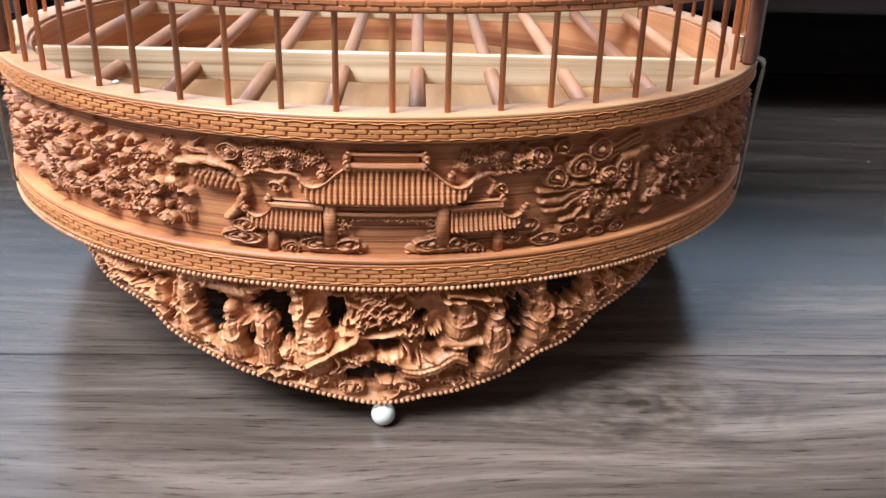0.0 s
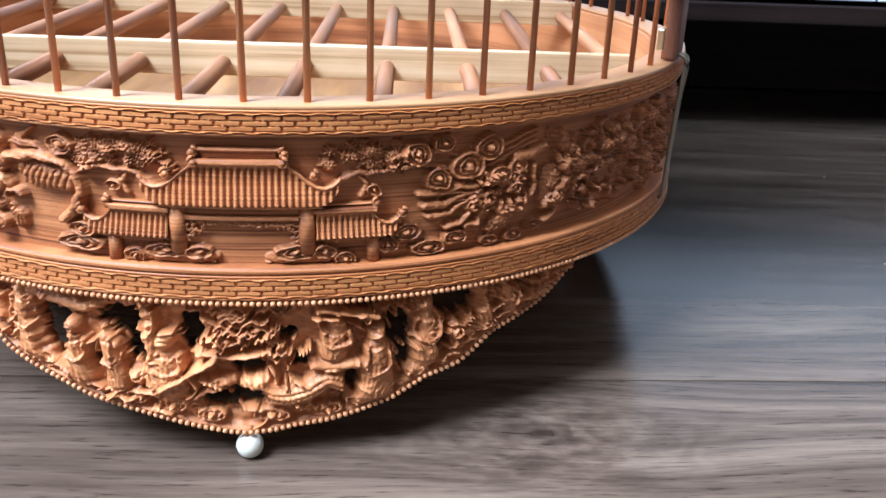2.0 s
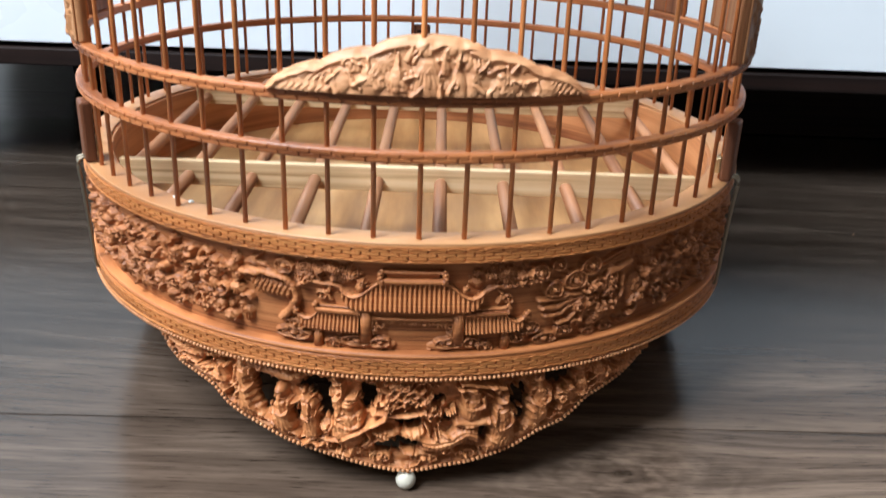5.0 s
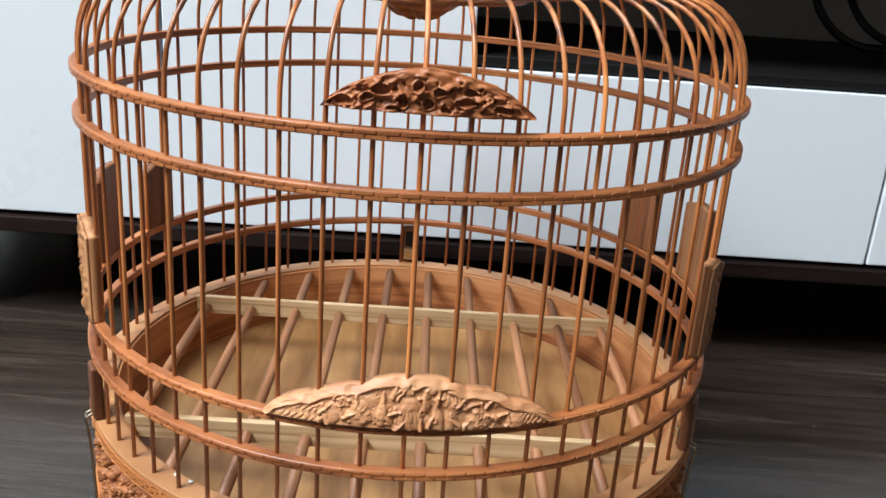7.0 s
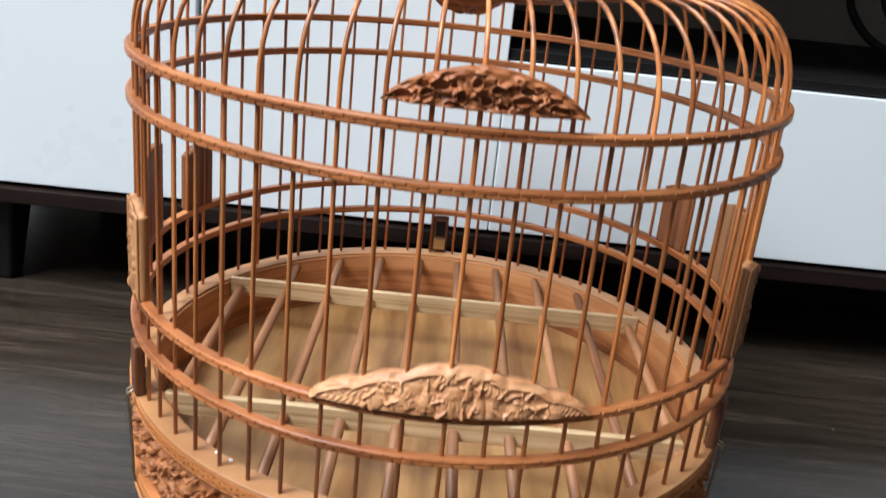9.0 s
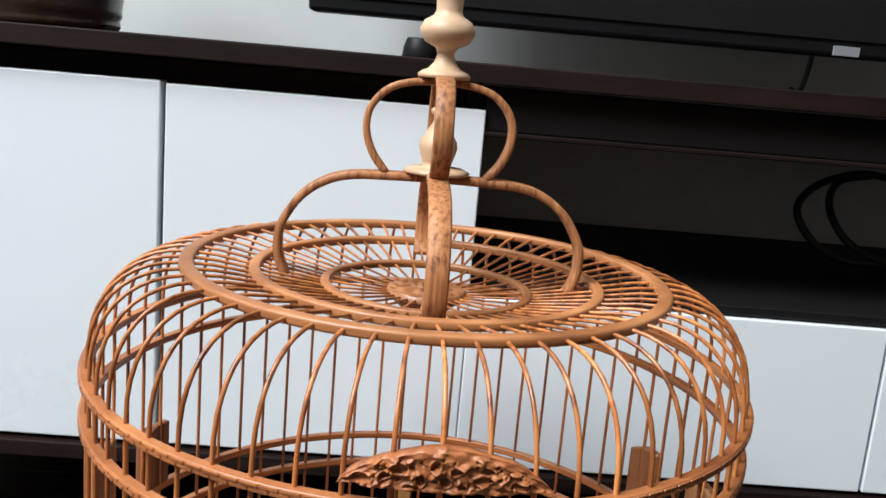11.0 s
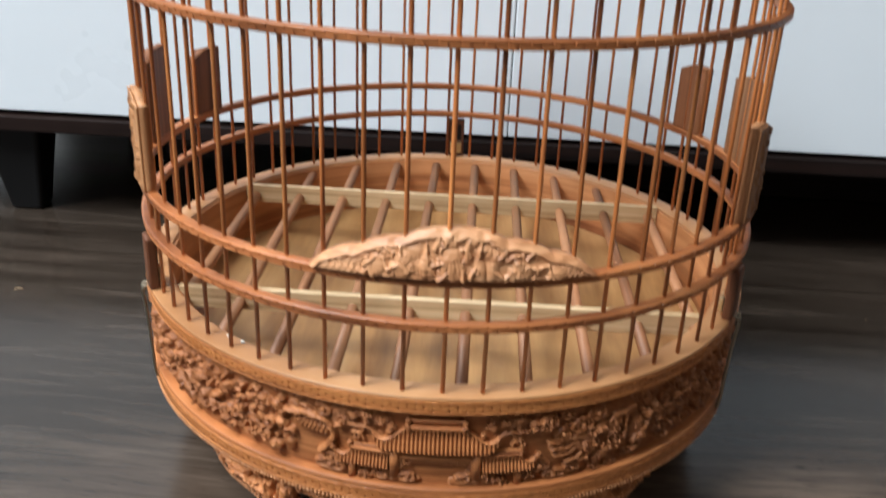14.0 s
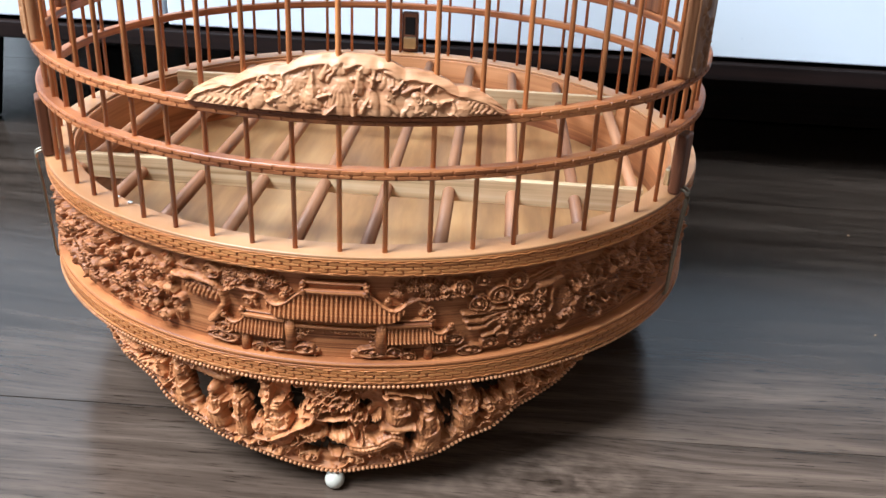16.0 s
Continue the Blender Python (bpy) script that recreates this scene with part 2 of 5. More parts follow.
    r = ramp(n, [(0.28, (0.0150, 0.0107, 0.0079)), (0.42, (0.0288, 0.0207, 0.0155)), (0.55, (0.0402, 0.0295, 0.0224)), (0.74, (0.062, 0.0468, 0.0364))])
    l.new(mixk.outputs[0], r.inputs["Fac"])
    rb = ramp(n, [(0.3, (0.62, 0.60, 0.58)), (0.68, (1.2, 1.17, 1.14))])
    l.new(broad.outputs["Fac"], rb.inputs["Fac"])
    c1 = mix_col(n, l, None, r.outputs["Color"], rb.outputs["Color"], "MULTIPLY", 0.8)
    rf = ramp(n, [(0.32, (0.35, 0.33, 0.31)), (0.43, (0.95, 0.95, 0.95)), (0.7, (1.15, 1.15, 1.15))])
    l.new(fine.outputs["Fac"], rf.inputs["Fac"])
    c2 = mix_col(n, l, None, c1, rf.outputs["Color"], "MULTIPLY", 1.0)
    mid = noise_node(n, l, add.outputs[0], 1.0, (9, 150, 1), 4, 0.62, sh.outputs[0])
    rm_ = ramp(n, [(0.36, (0.68, 0.67, 0.66)), (0.5, (1.0, 1.0, 1.0)), (0.66, (1.32, 1.32, 1.33))])
    l.new(mid.outputs["Fac"], rm_.inputs["Fac"])
    c2 = mix_col(n, l, None, c2, rm_.outputs["Color"], "MULTIPLY", 1.0)
    # a bright pool painted round the knot, standing in for stronger light there
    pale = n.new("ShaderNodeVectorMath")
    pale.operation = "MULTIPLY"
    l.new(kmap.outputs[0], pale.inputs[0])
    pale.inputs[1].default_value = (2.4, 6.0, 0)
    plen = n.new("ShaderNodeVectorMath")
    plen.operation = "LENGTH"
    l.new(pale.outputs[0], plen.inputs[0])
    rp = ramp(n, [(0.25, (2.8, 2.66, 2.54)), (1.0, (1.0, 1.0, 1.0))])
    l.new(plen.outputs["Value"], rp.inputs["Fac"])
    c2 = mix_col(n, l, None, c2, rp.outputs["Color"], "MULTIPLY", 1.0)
    l.new(c2, b.inputs["Base Color"])
    rr = n.new("ShaderNodeMapRange")
    rr.inputs["To Min"].default_value, rr.inputs["To Max"].default_value = 0.13, 0.27
    l.new(streak.outputs["Fac"], rr.inputs["Value"])
    l.new(rr.outputs[0], b.inputs["Roughness"])
    bp = n.new("ShaderNodeBump")
    bp.inputs["Strength"].default_value, bp.inputs["Distance"].default_value = 0.12, 0.0006
    l.new(fine.outputs["Fac"], bp.inputs["Height"])
    l.new(bp.outputs[0], b.inputs["Normal"])
    return m


PLANK = plank_material()
JOINT = plain("pale_joint_filler", (0.085, 0.078, 0.070), 0.95, 0, 0.0)


# ================= helpers =================
def mesh_of(name, verts, faces, material, smooth=True):
    me = bpy.data.meshes.new(name)
    me.from_pydata(verts, [], faces)
    me.materials.append(material)
    if smooth:
        me.polygons.foreach_set("use_smooth", [True] * len(me.polygons))
    me.update()
    return me


def thing(name, label, category, group="", at=(0, 0, 0), turn=0.0):
    ob = new(name)
    ob.empty_display_size = 0.02
    ob.matrix_world = Matrix.Translation(at) @ Matrix.Rotation(turn, 4, "Z")
    return tagged(ob, label, category, group)


def put(name, mesh, parent, label="", m=None, kind=""):
    ob = new(name, mesh)
    ob.parent = parent
    if m is not None:
        ob.matrix_basis = m
    return tagged(ob, label, kind=kind)


def part(name, bm, material, parent, label="", m=None, smooth=False, kind=""):
    me = bpy.data.meshes.new(name)
    bm.to_mesh(me)
    bm.free()
    me.materials.append(material)
    if smooth:
        me.polygons.foreach_set("use_smooth", [True] * len(me.polygons))
    return put(name, me, parent, label, m, kind)


def box_bm(x0, x1, y0, y1, z0, z1, bevel=0.0, seg=2):
    bm = bmesh.new()
    bmesh.ops.create_cube(bm, size=1, matrix=Matrix.LocRotScale(((x0 + x1) / 2, (y0 + y1) / 2, (z0 + z1) / 2), None, (x1 - x0, y1 - y0, z1 - z0)))
    if bevel:
        bmesh.ops.bevel(bm, geom=bm.edges[:], offset=bevel, segments=seg, affect="EDGES", profile=0.5)
    return bm


def lathe(profile, n=48, closed=True, cap=False):
    """Vertices and faces of a profile of (radius, z) turned about z; closed joins the profile's ends."""
    p = np.array(profile, float)
    a = np.arange(n) * 2 * math.pi / n
    v = np.stack([p[:, None, 0] * np.cos(a), p[:, None, 0] * np.sin(a), p[:, None, 1] + 0 * a], -1).reshape(-1, 3)
    f, k = [], len(p)
    for i in range(k if closed else k - 1):
        j = (i + 1) % k
        f += [(i * n + q, i * n + (q + 1) % n, j * n + (q + 1) % n, j * n + q) for q in range(n)]
    if cap:
        f.append(tuple(range(n))[::-1])
        f.append(tuple((k - 1) * n + q for q in range(n)))
    return v.tolist(), f


def round_profile(r0, r1, z0, z1, b, k=3):
    """A rectangle with rounded corners in (radius, z), counter-clockwise."""
    out = []
    for cx, cz, s in ((r1 - b, z0 + b, -90), (r1 - b, z1 - b, 0), (r0 + b, z1 - b, 90), (r0 + b, z0 + b, 180)):
        for i in range(k + 1):
            a = radians(s + 90 * i / k)
            out.append((cx + b * math.cos(a), cz + b * math.sin(a)))
    return out


def tube(points, radius, sides=8, flat=1.0, up=(0, 0, 1), ends=True):
    """A round or flattened bar along a line of points; radius may be one number or one for each point."""
    pts = [Vector(p) for p in points]
    rad = radius if isinstance(radius, (list, tuple)) else [radius] * len(pts)
    verts, faces = [], []
    for i, p in enumerate(pts):
        d = (pts[min(i + 1, len(pts) - 1)] - pts[max(i - 1, 0)]).normalized()
        s = d.cross(Vector(up))
        s = s.normalized() if s.length > 1e-4 else d.orthogonal().normalized()
        w = s.cross(d).normalized()
        for q in range(sides):
            a = 2 * math.pi * q / sides
            verts.append(tuple(p + s * math.cos(a) * rad[i] + w * math.sin(a) * rad[i] * flat))
    for i in range(len(pts) - 1):
        for q in range(sides):
            faces.append((i * sides + q, i * sides + (q + 1) % sides, (i + 1) * sides + (q + 1) % sides, (i + 1) * sides + q))
    if ends:
        faces.append(tuple(range(sides))[::-1])
        faces.append(tuple((len(pts) - 1) * sides + q for q in range(sides)))
    return verts, faces


def spline(ctrl, n=8):
    """A smooth line through the control points (Catmull-Rom)."""
    c = [Vector(p) for p in ctrl]
    c = [c[0] * 2 - c[1]] + c + [c[-1] * 2 - c[-2]]
    out = []
    for i in range(1, len(c) - 2):
        for k in range(n):
            t = k / n
            a, b, d, e = c[i - 1], c[i], c[i + 1], c[i + 2]
            out.append(0.5 * (2 * b + (d - a) * t + (2 * a - 5 * b + 4 * d - e) * t * t + (3 * b - a - 3 * d + e) * t ** 3))
    out.append(c[-2])
    return out


def join(parts):
    """Several (vertices, faces) as one."""
    v, f = [], []
    for a, b in parts:
        k = len(v)
        v.extend(a)
        f.extend(tuple(i + k for i in q) for q in b)
    return v, f


# ================= carved relief =================
class Relief:
    """Heights over a sheet: u along the arc and v upward, in metres. Each stamp rises from the ground that was last frozen."""

    def __init__(self, U, V):
        self.U, self.V, self.H, self.M = U, V, np.zeros(U.shape), np.zeros(U.shape)
        self.u0 = U[0].copy()

    def warp(self, rng, amp, cell):
        """Bend the sheet's coordinates a little, so that no stamped form comes out regular."""
        self.U = self.U + amp * self.field(rng, cell)
        self.V = self.V + amp * self.field(rng, cell)

    def field(self, rng, cell):
        nv, nu = self.H.shape
        ku, kv = max(2, int(np.ptp(self.u0) / cell)), max(2, int(np.ptp(self.V) / cell) + 2)
        g = rng.normal(0, 1, (kv + 2, ku + 2))
        x, y = (self.u0 - self.u0[0]) / np.ptp(self.u0) * (ku - 0.001), np.linspace(0, kv, nv)
        xi, yi = x.astype(int), y.astype(int)
        fx, fy = (x - xi)[None], (y - yi)[:, None]
        fx, fy = fx * fx * (3 - 2 * fx), fy * fy * (3 - 2 * fy)
        A = g[np.ix_(yi, xi)] * (1 - fx) + g[np.ix_(yi, xi + 1)] * fx
        B = g[np.ix_(yi + 1, xi)] * (1 - fx) + g[np.ix_(yi + 1, xi + 1)] * fx
        return A * (1 - fy) + B * fy

    def freeze(self):
        self.M = self.H.copy()

    def win(self, u, r):
        a, b = np.searchsorted(self.u0, (u - r - 0.003, u + r + 0.003))
        return slice(max(a - 1, 0), b + 1)

    def lay(self, s, inside, val):
        self.H[:, s] = np.where(inside, np.maximum(self.H[:, s], self.M[:, s] + val), self.H[:, s])

    def dome(self, u, v, a, b, h, rot=0.0, power=0.6):
        s = self.win(u, max(a, b))
        c, n = math.cos(rot), math.sin(rot)
        du, dv = self.U[:, s] - u, self.V[:, s] - v
        d = ((du * c + dv * n) / a) ** 2 + ((dv * c - du * n) / b) ** 2
        self.lay(s, d < 1, h * np.clip(1 - d, 0, 1) ** power)

    def dent(self, u, v, a, b, h):
        """A scoop cut into the ground."""
        s = self.win(u, a)
        d = ((self.U[:, s] - u) / a) ** 2 + ((self.V[:, s] - v) / b) ** 2
        self.H[:, s] -= h * np.clip(1 - d, 0, 1) ** 0.7

    def rings(self, u, v, a, b, h, n=2):
        """A flat cloud of nested rims round a knob."""
        s = self.win(u, a)
        d = np.hypot((self.U[:, s] - u) / a, (self.V[:, s] - v) / b)
        rim = np.exp(-((d - 0.84) / 0.13) ** 2) + (0.85 * np.exp(-((d - 0.50) / 0.11) ** 2) if n > 1 else 0)
        self.lay(s, d < 1, h * (0.52 + 0.48 * np.clip(rim, 0, 1)) * np.clip((1 - d) * 9, 0, 1) ** 0.5)
        self.dome(u, v, a * 0.30, b * 0.36, h * 1.3, 0, 0.5)

    def stroke(self, pts, w, h, w2=None, power=0.5):
        pts = np.array(pts, float)
        w2 = w if w2 is None else w2
        mu, ru = (pts[:, 0].min() + pts[:, 0].max()) / 2, (np.ptp(pts[:, 0])) / 2 + max(w, w2)
        s = self.win(mu, ru)
        U, V = self.U[:, s], self.V[:, s]
        best = np.full(U.shape, 9.0)
        k = len(pts) - 1
        for i in range(k):
            (a, b), (c, d) = pts[i], pts[i + 1]
            l2 = (c - a) ** 2 + (d - b) ** 2 + 1e-12
            t = np.clip(((U - a) * (c - a) + (V - b) * (d - b)) / l2, 0, 1)
            wid = w + (w2 - w) * (i + t) / k
            best = np.minimum(best, np.hypot(U - a - t * (c - a), V - b - t * (d - b)) / wid)
        self.lay(s, best < 1, h * np.clip(1 - best ** 2, 0, 1) ** power)

    def curl(self, rng, u, v, r, w, h, a0=None, sweep=None):
        a0 = rng.uniform(0, 6.28) if a0 is None else a0
        sweep = rng.choice((-1, 1)) * rng.uniform(2.0, 4.6) if sweep is None else sweep
        t = np.linspace(0, 1, 9)
        rr = r * (1 - 0.65 * t)
        p = np.stack([u + rr * np.cos(a0 + sweep * t), v + rr * np.sin(a0 + sweep * t)], 1)
        self.stroke(p, w, h, w * 0.6)
        self.dome(p[-1, 0], p[-1, 1], w * 1.2, w * 1.2, h * 1.15)

    def tuft(self, rng, u, v, r, h, n=9):
        """A bunch of small needles or blossoms, each a knob with petals."""
        for _ in range(n):
            a, d = rng.uniform(0, 6.28), r * math.sqrt(rng.uniform(0, 1))
            x, y = u + d * math.cos(a) * 1.35, v + d * math.sin(a) * 0.75
            hh = h * rng.uniform(0.65, 1.0)
            k = rng.integers(4, 7)
            for j in range(k):
                b = 6.283 * j / k + a
                self.dome(x + 0.0010 * math.cos(b), y + 0.0010 * math.sin(b), 0.0010, 0.00055, hh, b)
            self.dome(x, y, 0.0006, 0.0006, hh * 1.2)

    def pleats(self, rng, u, v, a, b, h, n=6):
        """Folds running down a draped lump."""
        for i in range(n):
            x = u + a * (2 * (i + 0.5) / n - 1) * 0.8
            lean = (x - u) * 0.5 + rng.uniform(-0.2, 0.2) * a
            self.stroke([(u + (x - u) * 0.5, v + b * 0.7), (x, v + b * 0.1), (x + lean, v - b * 0.8)], a * 0.11, h, a * 0.16)

    def scales(self, line, w, h, step=0.0021):
        """Overlapping scales along a thick body."""
        pts = np.array(line, float)
        for i in range(len(pts) - 1):
            d = pts[i + 1] - pts[i]
            L = np.hypot(*d)
            d = d / L
            q = np.array([-d[1], d[0]])
            for k in range(max(1, int(L / step))):
                for j in range(-2, 3):
                    c = pts[i] + d * (k + 0.5 * (j % 2)) * step + q * (j * w * 0.36)
                    self.dome(c[0], c[1], step * 0.60, w * 0.22, h, math.atan2(d[1], d[0]))

    def grain(self, rng, amp, cell):
        """Chisel unevenness where the sheet is raised."""
        self.H += amp * self.field(rng, cell) * np.clip((self.H - 0.0005) / 0.0008, 0, 1)

    def crisp(self, k, n):
        """Sharpen the cut of the knife: steeper walls and keener ridges."""
        keep = self.H.copy()
        self.blur(n)
        self.H = np.maximum(keep + k * (keep - self.H), 0)

    def chisel(self, rng, amp, cell):
        """Short facets left by the gouge on the raised forms."""
        f = np.abs(self.field(rng, cell)) - 0.8 * np.abs(self.field(rng, cell * 0.6))
        self.H += amp * f * np.clip((self.H - 0.0006) / 0.0008, 0, 1)

    def blur(self, n=1):
        for _ in range(n):
            P = np.pad(self.H, 1, mode="edge")
            self.H = (P[1:-1, 1:-1] * 2 + P[:-2, 1:-1] + P[2:, 1:-1] + P[1:-1, :-2] + P[1:-1, 2:]) / 6


def wrap_sheet(A, V, R):
    """Angles (radians), heights and radii to places round the axis."""
    return np.stack([R * np.cos(A), R * np.sin(A), V], -1)


def sheet_mesh(name, P, material, keep=None, back=None, closed=False):
    """A sheet of points (rows, columns, 3). back: a second sheet behind it, with walls round every border; keep: the cells that stay."""
    nv, nu = P.shape[:2]
    cols = nu if closed else nu - 1
    i, j = np.meshgrid(np.arange(nv - 1), np.arange(cols), indexing="ij")
    k = (j + 1) % nu
    quads = np.stack([i * nu + j, i * nu + k, (i + 1) * nu + k, (i + 1) * nu + j], -1)
    ok = np.ones((nv - 1, cols), bool) if keep is None else keep
    faces = quads[ok]
    verts = P.reshape(-1, 3)
    if back is not None:
        N = len(verts)
        verts = np.concatenate([verts, back.reshape(-1, 3)])
        allf = [faces, faces[:, ::-1] + N]
        pad = np.pad(ok, 1)
        c = pad[1:-1, 1:-1]
        for side, sh in (((0, 1), pad[:-2, 1:-1]), ((1, 2), pad[1:-1, 2:]), ((2, 3), pad[2:, 1:-1]), ((3, 0), pad[1:-1, :-2])):
            q = quads[c & ~sh]
            a, b = q[:, side[0]], q[:, side[1]]
            allf.append(np.stack([b, a, a + N, b + N], -1))
        faces = np.concatenate(allf)
    used = np.unique(faces)
    remap = np.zeros(len(verts), int)
    remap[used] = np.arange(len(used))
    return mesh_of(name, verts[used].tolist(), remap[faces].tolist(), material)


def plaque(name, deg0, deg1, top, bottom, R, thick, heights, material, du=0.0006, dv=0.0006):
    """A carved board bent round the cage: top and bottom are heights by degree; heights(relief) carves it."""
    nu = int(radians(deg1 - deg0) * R / du) + 1
    A = np.radians(np.linspace(deg0, deg1, nu))
    T = np.array([top(math.degrees(a)) for a in A])
    B = np.array([bottom(math.degrees(a)) for a in A])
    nv = max(3, int((T.max() - B.min()) / dv) + 1)
    f = np.linspace(0, 1, nv)[:, None]
    V = B[None] * (1 - f) + T[None] * f
    rel = Relief(np.repeat((A * R)[None], nv, 0), V)
    heights(rel)
    Am = np.repeat(A[None], nv, 0)
    return sheet_mesh(name, wrap_sheet(Am, V, R + rel.H), material, None, wrap_sheet(Am, V, R - thick + 0 * V))

# ================= the room =================
def slab(name, x0, x1, y0, y1, z0, z1, material, label):
    me = bpy.data.meshes.new(name)
    bm = box_bm(x0, x1, y0, y1, z0, z1)
    bm.to_mesh(me)
    bm.free()
    me.materials.append(material)
    return tagged(new(name, me), label, kind="structure")


X0, X1, Y0, Y1, ZC = -2.3, 3.4, -4.6, 0.70, 4.3
floor = slab("floor", X0 - 0.1, X1 + 0.1, Y0 - 0.1, Y1 + 0.1, -0.05, FZ - 0.0007, JOINT, "grey-brown wood laminate floor with pale joints")
slab("wall_north", X0 - 0.1, X1 + 0.1, Y1, Y1 + 0.1, FZ, ZC, WALL, "white painted wall behind the television")
# south and east walls stay out of view and only shape the bounce light
slab("wall_south", X0 - 0.1, X1 + 0.1, Y0 - 0.1, Y0, FZ, ZC, BOUNCEWALL, "unseen wall, coloured warm brown to dim and warm the bounce light")
slab("wall_east", X1, X1 + 0.1, Y0, Y1, FZ, ZC, BOUNCEWALL, "unseen wall, coloured warm brown to dim and warm the bounce light")
slab("ceiling", X0 - 0.1, X1 + 0.1, Y0 - 0.1, Y1 + 0.1, ZC, ZC + 0.1, CEIL, "white painted ceiling")
# the west wall has the window
WY0, WY1, WZ0, WZ1 = -2.80, -0.70, 2.30, 4.10
bm = bmesh.new()
for y0, y1, z0, z1 in ((Y0, WY0, FZ, ZC), (WY1, Y1, FZ, ZC), (WY0, WY1, FZ, WZ0), (WY0, WY1, WZ1, ZC)):
    b2 = box_bm(X0 - 0.1, X0, y0, y1, z0, z1)
    tmp = bpy.data.meshes.new("tmp")
    b2.to_mesh(tmp)
    b2.free()
    bm.from_mesh(tmp)
    bpy.data.meshes.remove(tmp)
me = bpy.data.meshes.new("wall_west")
bm.to_mesh(me)
bm.free()
me.materials.append(WALL)
tagged(new("wall_west", me), "white painted wall with a tall window", kind="structure")
win = tagged(new("window_1"), "tall white-framed window letting in daylight", kind="structure")
for y0, y1, z0, z1 in ((WY0, WY1, WZ0, WZ0 + 0.05), (WY0, WY1, WZ1 - 0.05, WZ1), (WY0, WY0 + 0.05, WZ0 + 0.05, WZ1 - 0.05), (WY1 - 0.05, WY1, WZ0 + 0.05, WZ1 - 0.05)):
    part("window_frame", box_bm(X0 - 0.08, X0 - 0.03, y0, y1, z0, z1, 0.004), GLOSSWHITE, win)

# ================= television cabinet =================
CY = 0.264
cab = thing("tv_cabinet", "low dark brown television cabinet with glossy white fronts on tapered legs", "cabinet", at=(0, 0, FZ))


def cbox(name, x0, x1, y0, y1, z0, z1, mat, label="", bevel=0.0012, parent=None):
    return part(name, box_bm(x0, x1, y0, y1, z0 - FZ, z1 - FZ, bevel), mat, parent or cab, label)


CX0, CX1, CYB = -0.60, 1.05, 0.66
cbox("bottom_board", CX0, CX1, CY - 0.006, CYB, 0.0895, 0.1035, WENGE)
cbox("front_door", CX0 + 0.004, -0.2168, CY, CY + 0.018, 0.1070, 0.4125, GLOSSWHITE, "tall glossy white door")
cbox("front_door", -0.2128, 0.0412, CY, CY + 0.018, 0.1070, 0.4108, GLOSSWHITE, "tall glossy white door")
cbox("drawer_front", 0.0419, 0.3990, CY, CY + 0.018, 0.1070, 0.2560, GLOSSWHITE, "low glossy white drawer front")
cbox("drawer_front", 0.4015, CX1 - 0.004, CY, CY + 0.018, 0.1070, 0.2560, GLOSSWHITE, "low glossy white drawer front")
cbox("carcass_side", CX0, CX0 + 0.018, CY + 0.02, CYB, 0.1035, 0.4300, WENGE)
cbox("carcass_side", 0.0250, 0.0412, CY + 0.02, CYB, 0.1035, 0.4300, WENGE)
cbox("carcass_side", CX1 - 0.018, CX1, CY + 0.02, CYB, 0.1035, 0.4300, WENGE)
cbox("niche_floor", 0.0412, CX1 - 0.018, CY + 0.004, CYB, 0.2575, 0.2660, BLACKLEG)
cbox("niche_back", 0.0412, CX1 - 0.018, CYB - 0.03, CYB, 0.2660, 0.4300, NICHE)
# the overhang's shade is in this board's colour
cbox("niche_valance", 0.0412, CX1 - 0.018, CY + 0.004, CY + 0.022, 0.3945, 0.4300, SHADEWOOD, "strip under the cabinet top, coloured near black for its shade")
cbox("niche_lip", 0.0412, CX1 - 0.018, CY + 0.002, CY + 0.020, 0.3900, 0.3943, WENGE)
cbox("back_board", CX0 + 0.018, 0.0250, CYB - 0.012, CYB, 0.1035, 0.4300, WENGE)
cbox("recess_strip", CX0 + 0.018, 0.0250, CY + 0.03, CY + 0.045, 0.4000, 0.4300, WENGE)
cbox("cabinet_top", CX0 - 0.01, CX1 + 0.01, CY - 0.012, CYB + 0.01, 0.4315, 0.4475, WENGE, "thick dark brown cabinet top")


def leg_mesh():
    verts = []
    for z, hw, fx in ((0.0, 0.0150, 0.001), (0.086, 0.0275, 0.0)):
        for sx, sy in ((-1, -1), (1, -1), (1, 1), (-1, 1)):
            verts.append((sx * hw + fx, sy * hw * 0.8, z))
    faces = [(3, 2, 1, 0), (4, 5, 6, 7)] + [(i, (i + 1) % 4, 4 + (i + 1) % 4, 4 + i) for i in range(4)]
    me = mesh_of("leg", verts, faces, BLACKLEG, False)
    bm = bmesh.new()
    bm.from_mesh(me)
    bmesh.ops.bevel(bm, geom=bm.edges[:], offset=0.004, segments=3, affect="EDGES", profile=0.5)
    bm.to_mesh(me)
    bm.free()
    return me


LEG = leg_mesh()
for x, y in ((-0.4115, 0.297), (0.86, 0.297), (-0.4115, 0.60), (0.86, 0.60)):
    put("leg", LEG, cab, "", Matrix.Translation((x, y, 0)))

cbox("rear_plinth", -0.12, CX1 - 0.1, 0.44, 0.60, FZ + 0.0005, 0.0890, WENGE, "dark rear support under the cabinet")

# the cable in the open niche
cable = thing("power_cable", "black rubber power cable looped in the cabinet niche", "cable", at=(0.45, 0.5, 0.27))
